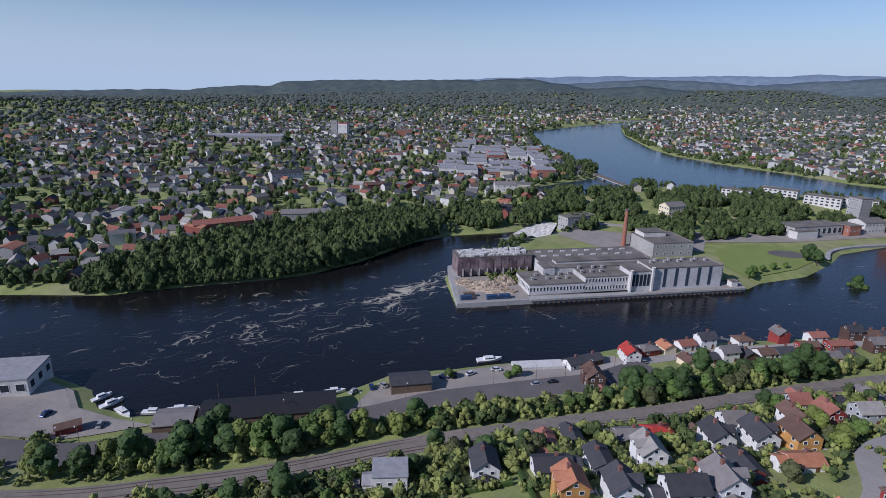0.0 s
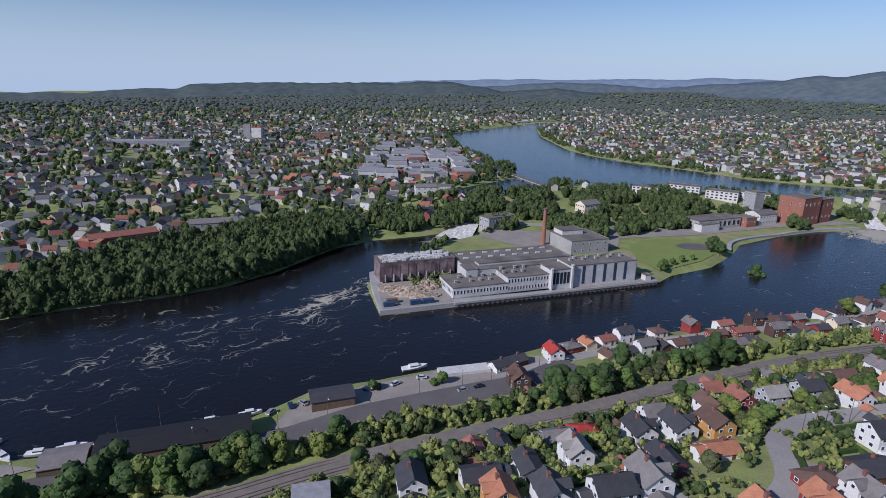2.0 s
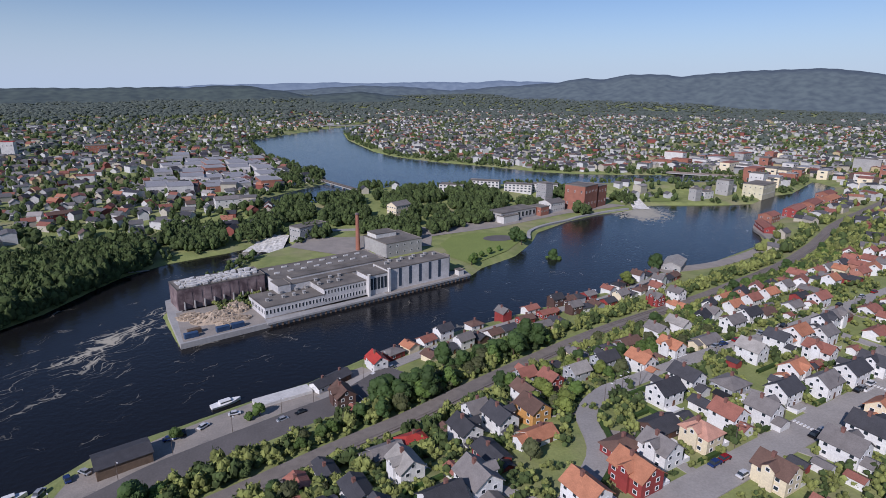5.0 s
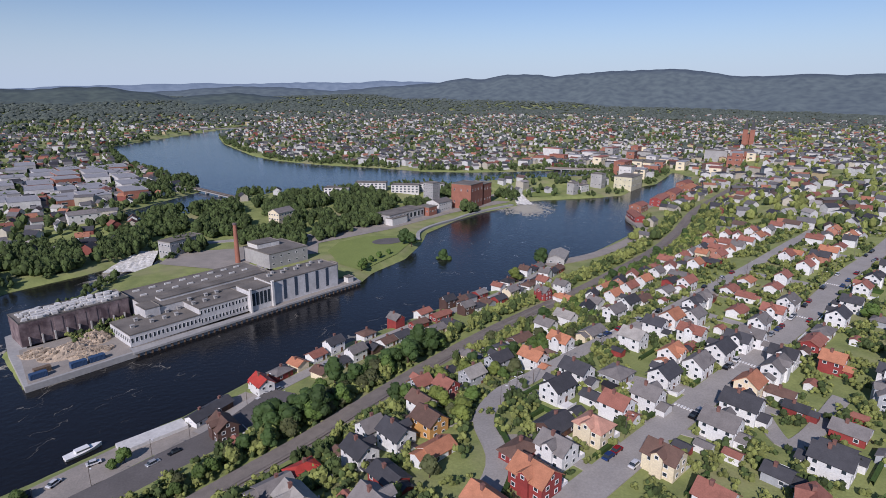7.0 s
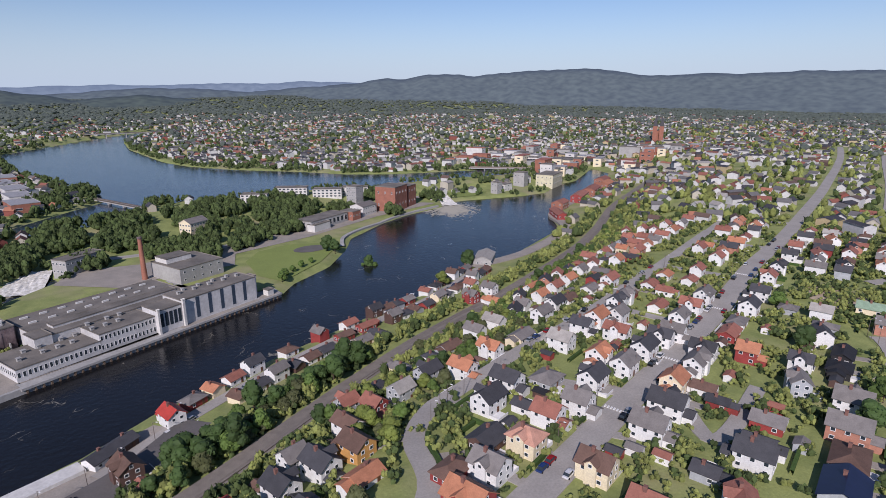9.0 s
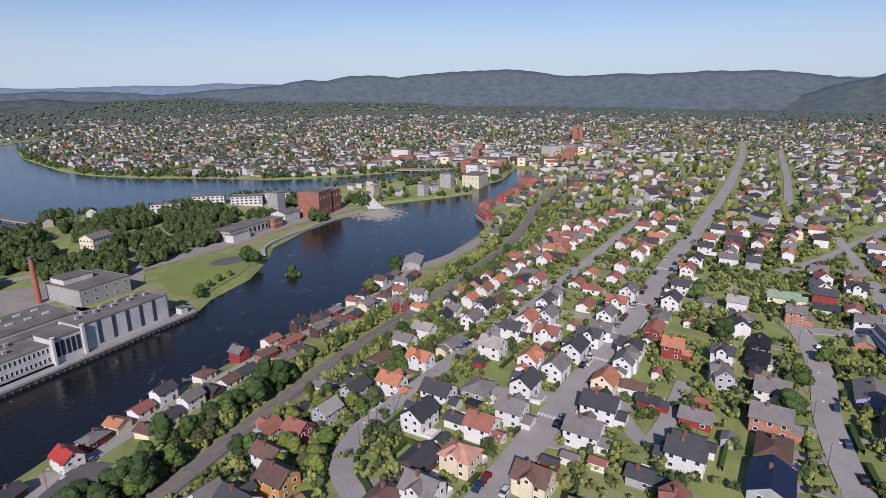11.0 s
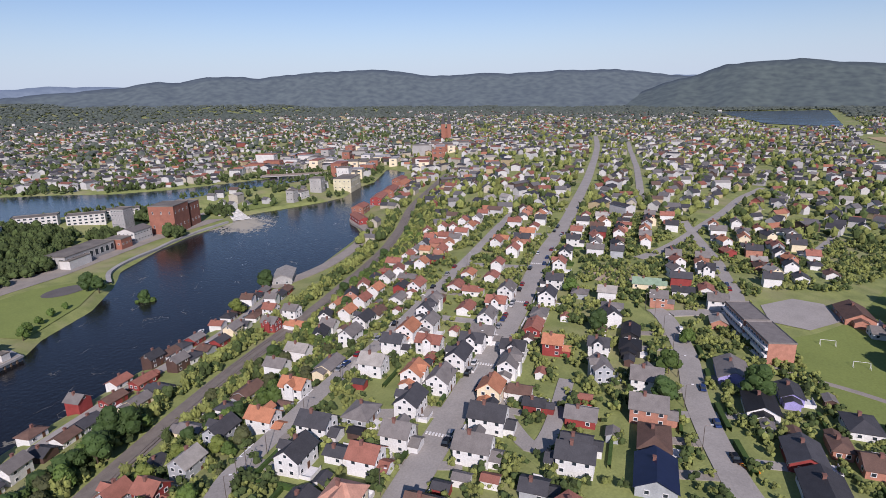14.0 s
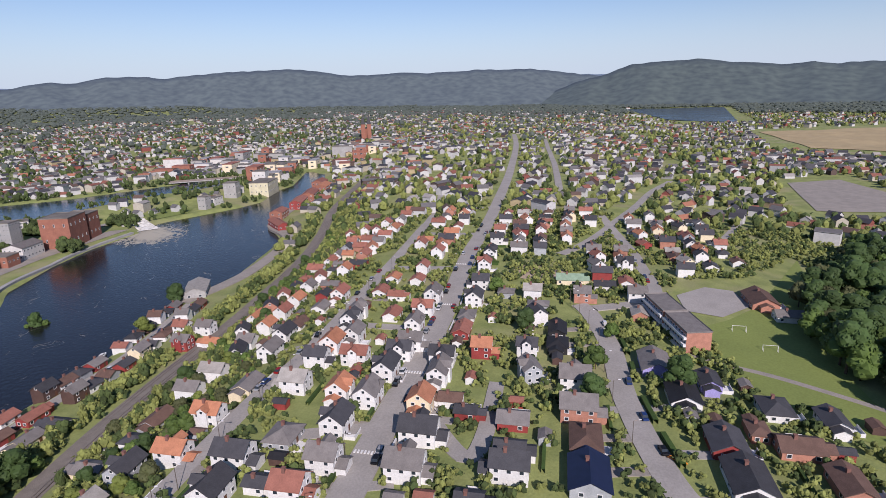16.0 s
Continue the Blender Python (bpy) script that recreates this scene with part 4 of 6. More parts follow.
def crown_mesh(h, w, lobes, leaves, material, cone=False, seed=0):
    """Uneven lobes of foliage with several hundred leaf sprays standing out of them."""
    g = np.random.default_rng(seed)
    V, F, base = [], [], 0
    centres = []
    for i in range(lobes):
        t = (i + 0.5) / lobes
        if cone:
            r, cz, off = w * (1 - 0.85 * t), h * (0.18 + 0.76 * t), 0.1 * w
        else:
            r, cz, off = w * g.uniform(0.42, 0.66), h * (0.34 + 0.5 * t), w * 0.62 * (1 - 0.7 * t)
        a = i * 2.4 + g.uniform(-0.5, 0.5)
        centres.append((off * math.cos(a), off * math.sin(a), cz, r))
    for cx, cy, cz, r in centres:
        v = ICO2[0] * (r * (0.8 + 0.3 * g.random((len(ICO2[0]), 1)))) * (1, 1, 0.85) + (cx, cy, cz)
        V.append(v), F.append(ICO2[1] + base)
        base += len(v)
    for k in range(leaves):
        cx, cy, cz, r = centres[g.integers(lobes)]
        d = g.normal(size=3)
        d[2] = abs(d[2]) * 0.9 - 0.25
        d /= np.linalg.norm(d)
        p = np.array((cx, cy, cz)) + d * r * g.uniform(0.8, 1.15) * (1, 1, 0.85)
        a = g.normal(size=3)
        a -= d * (a @ d) * 0.6
        a /= np.linalg.norm(a)
        b = np.cross(d + 0.4 * g.normal(size=3), a)
        b /= np.linalg.norm(b) + 1e-9
        s = g.uniform(0.28, 0.6)
        V.append(np.array([p - a * s, p + b * s * 0.7, p + a * s, p - b * s * 0.7])), F.append(np.array([[base, base + 1, base + 2], [base, base + 2, base + 3]]))
        base += 4
    return mesh_of("crown", np.concatenate(V), np.concatenate(F), [material])


def trunk_mesh(h, w, seed):
    g = random.Random(seed)
    bm = bmesh.new()
    tube(bm, (0, 0, -0.8), (0, 0, h * 0.45), h * 0.028, h * 0.018, 7)
    for i in range(5):
        a = i * 1.3 + g.uniform(0, 0.6)
        tube(bm, (0, 0, h * (0.22 + 0.04 * i)), (w * 0.6 * math.cos(a), w * 0.6 * math.sin(a), h * (0.45 + 0.06 * i)), h * 0.012, h * 0.005, 5)
    me = bpy.data.meshes.new("trunk")
    bm.to_mesh(me)
    bm.free()
    me.materials.append(BARK)
    return me


TREES = []
for i, (h, w, kind, cone) in enumerate([(11, 4.2, "leaf_dark", False), (9, 3.6, "leaf_mid", False), (13, 4.8, "leaf_dark", False), (7, 3.0, "leaf_light", False), (8, 3.2, "leaf_olive", False),
                                        (12, 2.4, "leaf_dark", True), (5, 2.3, "leaf_mid", False), (10, 4.0, "leaf_light", False), (4, 2.0, "leaf_olive", False), (9, 3.8, "leaf_mid", False)]):
    TREES.append((crown_mesh(h, w, 7 if not cone else 6, 380, LEAF[kind], cone, i), trunk_mesh(h, w, i), kind, h, w))
WORD = {"leaf_dark": "dark green", "leaf_mid": "fresh green", "leaf_light": "yellow-green", "leaf_olive": "dull olive green"}
made_trees = []


def tree(x, y, k, s, group="trees on the river slope", sink=0.1):
    crown, trunk, kind, h, w = TREES[k]
    name = "conifer" if k == 5 else "bush" if k in (6, 8) else "tree"
    ob = thing(name, x, y, gz(x, y) - sink, rnd.uniform(0, 360), "%s %s with a dense uneven crown" % (WORD[kind], {"tree": "broadleaf tree", "bush": "garden bush", "conifer": "narrow spruce"}[name]), name, group)
    ob.matrix_basis = ob.matrix_basis @ Matrix.Diagonal((s, s, s * rnd.uniform(0.9, 1.15), 1))
    place("trunk", trunk, Matrix.Identity(4), ob)
    place("crown", crown, Matrix.Identity(4), ob)
    made_trees.append((x, y))
    return ob


def grove(line, width, step, kinds, lo, hi, group, gap=0.0, off=0.0):
    """Trees along a line, scattered over its width."""
    q = smooth_line(line, step)
    n = side_way(q)
    for p, m in zip(q, n):
        for r in np.arange(-width / 2, width / 2 + 0.1, step):
            if rnd.random() < gap:
                continue
            x, y = p + m * (off + r) + np.array([rnd.uniform(-1, 1), rnd.uniform(-1, 1)]) * step * 0.45
            if float(signed(RIVER, np.array([x]), np.array([y]))[0]) < 4 or not clear(x, y, 0.8):
                continue
            tree(float(x), float(y), rnd.choice(kinds), rnd.uniform(lo, hi), group)


DEEP = [0, 0, 2, 1, 9, 4]
grove([(52, 190), (90, 205), (125, 212), (150, 213)], 14, 5.0, DEEP, 0.7, 1.0, "wood between road and railway")
grove([(20, 172), (52, 184), (75, 190)], 5, 4.5, DEEP, 0.5, 0.8, "wood between road and railway")
grove([(90, 170), (130, 180), (165, 196), (228, 218), (313, 250), (401, 284)], 16, 6.2, [1, 9, 4, 7, 6, 8, 0], 0.5, 0.85, "wood below the street", 0.25)
grove([(70, 130), (92, 150), (120, 166), (160, 178), (200, 186)], 13, 5.5, [4, 7, 6, 8, 9], 0.45, 0.8, "wood below the street", 0.2)
grove([(-110, 112), (-60, 136), (-20, 158)], 7, 5.0, [4, 7, 0, 9], 0.6, 0.95, "wood between road and railway", 0.15)
grove([(-125, 122), (-100, 132), (-75, 140), (-45, 152)], 6, 5.0, [7, 0, 2, 9], 0.8, 1.15, "wood between road and railway", 0.05)
grove([(-130, 95), (-90, 103), (-50, 118), (-15, 136), (20, 150)], 14, 6, [4, 6, 8, 9, 0], 0.5, 0.9, "wood below the railway", 0.2)
grove([(420, -75), (340, -42), (295, -28), (250, -36), (228, -45)], 34, 7.5, [0, 2, 9, 4], 1.0, 1.5, "wood beside the playing field", 0.05)
grove([(205, 275), (232, 284), (258, 292)], 9, 5, [9, 0, 7, 1], 0.7, 1.1, "trees on the river bank", 0.1)
grove([(-40, 190), (-20, 196), (10, 204)], 5, 6, [8, 6, 1], 0.5, 0.9, "trees on the river bank", 0.4)
for x, y, k, s in ((215, 350, 0, 0.9), (218, 346, 1, 0.7), (212, 352, 9, 0.6), (205, 390, 0, 1.1), (208, 384, 2, 0.9), (214, 398, 1, 0.8), (155, 352, 9, 0.7), (163, 358, 1, 0.6), (172, 364, 9, 0.6), (182, 370, 1, 0.55),
                   (150, 345, 1, 0.8), (215, 36, 2, 1.0), (220, 62, 9, 1.0), (243, 92, 0, 0.9), (280, 115, 9, 0.9), (262, 300, 0, 1.2), (268, 305, 1, 1.1), (247, 60, 6, 1.2), (198, 60, 0, 0.9)):
    tree(x, y, k, s, "single trees")
# a few garden trees to be told apart, the nearest to the walk
for i in range(900):
    x, y = rnd.uniform(60, 330), rnd.uniform(-10, 210)
    dr = float(signed(RIVER, np.array([x]), np.array([y]))[0])
    ahead = math.degrees(math.atan2(x - 43, y - 41))
    if dr < 50 or ahead > 108 or not clear(x, y, 1.2) or math.hypot(x - 40, y - 40) < 70 or signed(FIELDZONE, np.array([x]), np.array([y]))[0] < 2:
        continue
    if len(made_trees) > 405:
        break
    tree(x, y, rnd.choice([6, 8, 3, 4, 6, 8, 9, 5, 7, 1]), rnd.uniform(0.4, 0.75), "garden trees and bushes")


# ---- far woods and far houses: too many to count ----
def crown_shape(lobes, ico, leaves, seed):
    """One uneven crown of unit width and height: rounded lobes with leaf sprays standing out of them."""
    g = np.random.default_rng(seed)
    V, F, base = [], [], 0
    for i in range(lobes):
        a, up = i * 2.4 + g.uniform(-0.4, 0.4), (i + 0.5) / lobes
        off = 0.0 if lobes == 1 else 0.62 * math.cos(up * 1.35)
        r = 0.95 if lobes == 1 else g.uniform(0.42, 0.62)
        c = np.array((off * math.cos(a), off * math.sin(a), 0.5 if lobes == 1 else 0.26 + 0.5 * up))
        v = ico[0] * (r * g.uniform(0.82, 1.12, (len(ico[0]), 1))) * (1, 1, 0.5) + c
        V.append(v), F.append(ico[1] + base)
        base += len(v)
        for k in range(leaves // lobes):
            d = g.normal(size=3)
            d[2] = abs(d[2]) - 0.2
            d /= np.linalg.norm(d)
            p = c + d * r * g.uniform(0.85, 1.12) * (1, 1, 0.5)
            V.append(p + g.normal(size=(3, 3)) * 0.16 * (1, 1, 0.55)), F.append(np.array([[base, base + 1, base + 2]]))
            base += 3
    return np.concatenate(V), np.concatenate(F)


def scatter_crowns(name, xs, ys, hs, ws, kind, material, label):
    lobes, ico, leaves = kind
    g = np.random.default_rng(len(xs))
    zs = land(xs, ys)
    pick = g.integers(5, size=len(xs))
    V, F, base = [], [], 0
    for s in range(5):
        v0, f0 = crown_shape(lobes, ico, leaves, s + 40)
        m = pick == s
        n, k = int(m.sum()), len(v0)
        a = g.uniform(0, 6.283, n)[:, None]
        px, py = v0[None, :, 0] * np.cos(a) - v0[None, :, 1] * np.sin(a), v0[None, :, 0] * np.sin(a) + v0[None, :, 1] * np.cos(a)
        v = np.stack([xs[m, None] + px * ws[m, None], ys[m, None] + py * ws[m, None], zs[m, None] + v0[None, :, 2] * hs[m, None]], -1)
        V.append(v.reshape(-1, 3)), F.append((f0[None] + (base + np.arange(n) * k)[:, None, None]).reshape(-1, 3))
        base += n * k
    ob = new(name, mesh_of(name, np.concatenate(V), np.concatenate(F), [material]))
    return tagged(ob, label, "trees", kind="stuff")


BIG, SMALL, PLAIN = (5, ICO2, 70), (3, ICO1, 15), (1, ICO1, 12)


def inside(poly, x, y):
    return signed(np.array(poly, float), x, y) < 0


def pick_points(n, x0, x1, y0, y1, test, seed):
    g = np.random.default_rng(seed)
    x, y = g.uniform(x0, x1, n), g.uniform(y0, y1, n)
    ok = test(x, y)
    return x[ok], y[ok]


FOREST = [(-222, 264), (-205, 264), (-170, 285), (-133, 302), (-113, 317), (-90, 346), (-73, 379), (-60, 400), (-45, 424), (-62, 455), (-110, 440), (-160, 390), (-200, 340), (-228, 300)]
x, y = pick_points(3300, -270, -40, 255, 470, lambda a, b: inside(FOREST, a, b), 1)
g = np.random.default_rng(5)
scatter_crowns("bank_wood", x, y, g.uniform(9, 15, len(x)), g.uniform(3.4, 5.4, len(x)), BIG, WOODS, "dense dark green broadleaf wood on the far bank")
x, y = pick_points(16000, -226, -45, 250, 425, lambda a, b: (signed(RIVER, a, b) > 0.4) & (signed(RIVER, a, b) < 6) & (a < -50), 3)
x, y = x[:420], y[:420]
scatter_crowns("bank_wood", x, y, g.uniform(5, 9, len(x)), g.uniform(2.2, 3.6, len(x)), BIG, WOODS, "low trees hanging over the dark water")
# the island's trees, and green belts along the far shores
BELTS = [(62, 455, 12, 30), (30, 500, 14, 40), (55, 520, 16, 50), (100, 545, 20, 70), (150, 520, 14, 40), (135, 440, 10, 14), (140, 470, 12, 16), (185, 560, 24, 60), (112, 455, 16, 30), (205, 470, 16, 36), (95, 500, 22, 50), (220, 520, 22, 40), (60, 560, 12, 20), (380, 540, 12, 20), (175, 455, 12, 26), (240, 560, 24, 50),
         (150, 640, 10, 24), (345, 545, 14, 24), (20, 470, 14, 40), (-20, 450, 18, 60), (320, 470, 8, 14), (400, 515, 12, 18), (-30, 480, 25, 40), (60, 690, 20, 30), (95, 740, 18, 30), (170, 495, 20, 26), (255, 535, 18, 24), (160, 440, 9, 10), (285, 515, 12, 14), (230, 500, 14, 16), (130, 425, 8, 8), (150, 545, 18, 24)]
xs, ys = [], []
for bx, by, br, bn in BELTS:
    bn = int(bn * 1.5)
    a, r = g.uniform(0, 2 * math.pi, bn), br * np.sqrt(g.random(bn))
    xs.append(bx + r * np.cos(a)), ys.append(by + r * np.sin(a))
x, y = np.concatenate(xs), np.concatenate(ys)
ok = (signed(RIVER, x, y) > 3)
x, y = x[ok], y[ok]
scatter_crowns("island_wood", x, y, g.uniform(6, 12, len(x)), g.uniform(2.8, 4.8, len(x)), BIG, WOODS, "green trees round the island's park and works")


# trees along the far shores
x, y = pick_points(60000, -500, 760, 230, 1500, lambda a, b: ((signed(LAKE, a, b) > 2) & (signed(LAKE, a, b) < 13) | (signed(RIVER, a, b) > 2) & (signed(RIVER, a, b) < 10) & (signed(NEARSIDE, a, b) > 0))
                   & ~inside([(-40, 265), (160, 320), (232, 395), (300, 440), (480, 475), (480, 510), (200, 450), (60, 400), (-40, 330)], a, b) & (waves(a, b, 40, 2) > -0.35), 14)
x, y = x[:2600], y[:2600]
scatter_crowns("shore_trees", x, y, g.uniform(3.5, 9, len(x)), g.uniform(1.6, 3.2, len(x)), SMALL, WOODS, "green trees and bushes lining the far shores")

# hedges, shrubs and small trees in the near gardens
g = np.random.default_rng(9)
x, y = pick_points(36000, -150, 470, -60, 330, lambda a, b: (signed(RIVER, a, b) > np.where(a < 60, 22, 33)) & (np.hypot(a - 40, b - 40) > 45) & (waves(a, b, 16, 3) + waves(a, b, 7, 1) > -0.3) & (signed(FIELDZONE, a, b) > 1), 8)
ok = np.array([clear(a, b, 0.2) for a, b in zip(x, y)])
x, y = x[ok], y[ok]
half = g.random(len(x)) < 0.3
for m, material, label, w in ((half, WOODS, "dark green shrubs and small garden trees", 1.0), (~half, SHRUB, "yellow-green hedges and garden shrubs", 0.85)):
    k = int(m.sum())
    size = g.uniform(0.5, 1.0, k) ** 1.6
    scatter_crowns("garden_shrubs", x[m], y[m], (1.0 + 3.4 * size) * w, (0.7 + 1.3 * size) * w, SMALL, material, label)


# the overgrown slope on both sides of the railway
q = smooth_line(RAIL, 6)
q = q[(q[:, 0] > -110) & (q[:, 0] < 520)]
w = side_way(q)
k = g.integers(len(q), size=2600)
o = np.where(g.random(2600) < 0.62, -g.uniform(7, 30, 2600), g.uniform(6.5, 15, 2600))
x, y = q[k, 0] + w[k, 0] * o + g.uniform(-3, 3, 2600), q[k, 1] + w[k, 1] * o + g.uniform(-3, 3, 2600)
ok = np.array([clear(a, b, 1.6) for a, b in zip(x, y)]) & (signed(RIVER, x, y) > 12) & (waves(x, y, 22, 5) > -0.45)
x, y = x[ok], y[ok]
for m, material, label in ((np.arange(len(x)) % 5 < 2, WOODS, "dark green thicket along the railway"), (np.arange(len(x)) % 5 > 1, SHRUB, "yellow-green young trees along the railway")):
    k = int(m.sum())
    scatter_crowns("slope_thicket", x[m], y[m], g.uniform(2.5, 7, k), g.uniform(1.5, 3.0, k), (5, ICO1, 40), material, label)


def town(x, y):
    """How densely built up a far place is, from 0 to 1."""
    dr, dl = signed(RIVER, x, y), signed(LAKE, x, y)
    r, az = np.hypot(x, y), np.degrees(np.arctan2(x, y))
    reach = np.interp(az, [-60, -20, 0, 15, 30, 45, 60, 80, 110], [1700, 1900, 2200, 3000, 3400, 3500, 3400, 3000, 2000])
    d = ss(1.15, 0.6, r / reach) * (0.62 + 0.55 * waves(x, y, 130, 4))
    return np.where((dr > 14) & (dl > 12), d, 0)


def far_free(x, y):
    near = (signed(NEARSIDE, x, y) < 0) & (np.hypot(x - 40, y - 40) < 425)
    works = inside([(-40, 270), (150, 325), (260, 410), (430, 495), (400, 620), (200, 620), (60, 560), (30, 450), (-40, 330)], x, y)
    yard = inside([(430, 330), (520, 400), (660, 460), (640, 520), (520, 520), (470, 470)], x, y)
    out = inside([(540, -40), (760, -60), (800, -140), (560, -150)], x, y) | inside([(1050, -100), (1500, -90), (1700, -420), (1000, -300)], x, y) | inside([(1750, 60), (2850, 330), (3000, -150), (1750, -140)], x, y)
    return ~out & ~near & ~works & ~yard & ~inside(FOREST, x, y) & (signed(RIVER, x, y) > 8) & (signed(LAKE, x, y) > 8)


def off_roads(x, y, r):
    ok = np.ones(len(x), bool)
    for l in (MAIN, RIGHT, FARSTREET, RAIL):
        q = smooth_line(l, 10)
        for a in q[q[:, 0] > 200]:
            ok &= (x - a[0]) ** 2 + (y - a[1]) ** 2 > r * r
    return ok


def in_view(x, y):
    az = np.degrees(np.arctan2(x - 20, y - 20))
    return (az > -52) & (az < 113)


g = np.random.default_rng(21)
n = 46000
r, az = 330 + 2700 * g.random(n) ** 1.35, np.radians(g.uniform(-52, 113, n))
x, y = 20 + r * np.sin(az), 20 + r * np.cos(az)
# snapped to a street pattern that swings round slowly
cell = 17.0
x, y = np.round(x / cell) * cell + g.uniform(-3, 3, n), np.round(y / cell) * cell + g.uniform(-3, 3, n)
_, first = np.unique(np.round(x / cell).astype(int) * 100003 + np.round(y / cell).astype(int), return_index=True)
x, y = x[first], y[first]
keep = far_free(x, y) & (g.random(len(x)) < town(x, y) * 1.15) & (signed(RIVER, x, y) > 14) & off_roads(x, y, 13)
x, y = x[keep], y[keep]
n = len(x)
L, W = g.uniform(7.5, 11, n), g.uniform(6, 8, n)
E = np.where(g.random(n) < 0.55, 5.0, 3.0)
centre = np.exp(-((x - 720) ** 2 + (y - 560) ** 2) / 190.0 ** 2)
big = g.random(n) < 0.06 + 0.6 * centre
L, W, E = np.where(big, L * 1.7, L), np.where(big, W * 1.5, W), np.where(big, E + 3, E)
rot = np.radians(g.choice([11, 101, 35, 125, -15, 75], n) + 30 * waves(x, y, 300))
z = land(x, y)
top = E + W / 2 * np.where(big, 0.25, 0.7)


def turned(px, py, pz):
    return np.stack([x + px * np.cos(rot) - py * np.sin(rot), y + px * np.sin(rot) + py * np.cos(rot), z + pz], -1)


lo = [turned(sx * L / 2, sy * W / 2, -2 + 0 * L) for sx, sy in ((-1, -1), (1, -1), (1, 1), (-1, 1))]
hi = [turned(sx * L / 2, sy * W / 2, E) for sx, sy in ((-1, -1), (1, -1), (1, 1), (-1, 1))]
ri = [turned(-L / 2, 0 * L, top), turned(L / 2, 0 * L, top)]
V = np.stack(lo + hi + ri, 1)
faces = [(0, 1, 5, 4), (2, 3, 7, 6), (1, 2, 6, 9, 5), (3, 0, 4, 8, 7)]
o = 0.45
rv = [turned(sx * (L / 2 + o), sy * (W / 2 + o), E - 0.2) for sx, sy in ((-1, -1), (1, -1), (1, 1), (-1, 1))] + [turned(-L / 2 - o, 0 * L, top + 0.15), turned(L / 2 + o, 0 * L, top + 0.15)]
RV = np.stack(rv, 1)
me = bpy.data.meshes.new("far_houses")
base = (np.arange(n) * 10)
polys = [[int(b + k) for k in f] for b in base for f in faces]
b2 = n * 10 + np.arange(n) * 6
polys += [[int(b + k) for k in f] for b in b2 for f in ((0, 1, 5, 4), (2, 3, 4, 5))]
me.from_pydata(np.concatenate([V.reshape(-1, 3), RV.reshape(-1, 3)]).tolist(), [], polys)
me.materials.append(palette("far_house_paint", [(0.0, (0.5, 0.5, 0.49)), (0.6, (0.42, 0.39, 0.32)), (0.74, (0.22, 0.07, 0.055)), (0.79, (0.33, 0.33, 0.33)), (0.9, (0.42, 0.34, 0.2)), (0.95, (0.1, 0.07, 0.06))]))
me.materials.append(palette("far_house_tiles", [(0.0, (0.05, 0.05, 0.058)), (0.34, (0.13, 0.125, 0.125)), (0.68, (0.22, 0.09, 0.065)), (0.79, (0.33, 0.145, 0.09)), (0.85, (0.12, 0.08, 0.065)), (0.94, (0.3, 0.28, 0.26))]))
me.polygons.foreach_set("material_index", [0] * (4 * n) + [1] * (2 * n))
tagged(new("far_houses", me), "many small white and red houses spread over the far town", "houses", kind="stuff")
HX, HY = x, y

# trees between the far houses and beyond them
g = np.random.default_rng(31)
n = 37000
r, az = 330 + 1900 * g.random(n) ** 1.1, np.radians(g.uniform(-52, 113, n))
x, y = 20 + r * np.sin(az), 20 + r * np.cos(az)
keep = far_free(x, y) & (g.random(n) < 0.6 - 0.2 * town(x, y) + 0.3 * waves(x, y, 90, 6)) & off_roads(x, y, 8)
x, y = x[keep], y[keep]
pale = (g.random(len(x)) < 0.6) & (signed(NEARSIDE, x, y) < 0)
for m, material, label in ((~pale, WOODS, "green trees and hedges between the far houses"), (pale, SHRUB, "yellow-green garden trees between the far houses")):
    k = int(m.sum())
    scatter_crowns("town_trees", x[m], y[m], g.uniform(4.5, 10, k), g.uniform(2.2, 4.2, k), PLAIN, material, label)
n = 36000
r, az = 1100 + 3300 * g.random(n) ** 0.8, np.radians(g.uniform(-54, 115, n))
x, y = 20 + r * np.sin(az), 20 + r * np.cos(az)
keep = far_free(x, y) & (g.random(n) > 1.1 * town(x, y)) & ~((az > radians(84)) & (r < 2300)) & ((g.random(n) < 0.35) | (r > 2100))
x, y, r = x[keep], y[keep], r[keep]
scatter_crowns("hill_woods", x, y, g.uniform(9, 14, len(x)), g.uniform(6, 9, len(x)) * (0.5 + r / 2600), (1, ICO1, 0), FARWOODS, "dark spruce woods covering the far hills, greyed by haze in their colour")


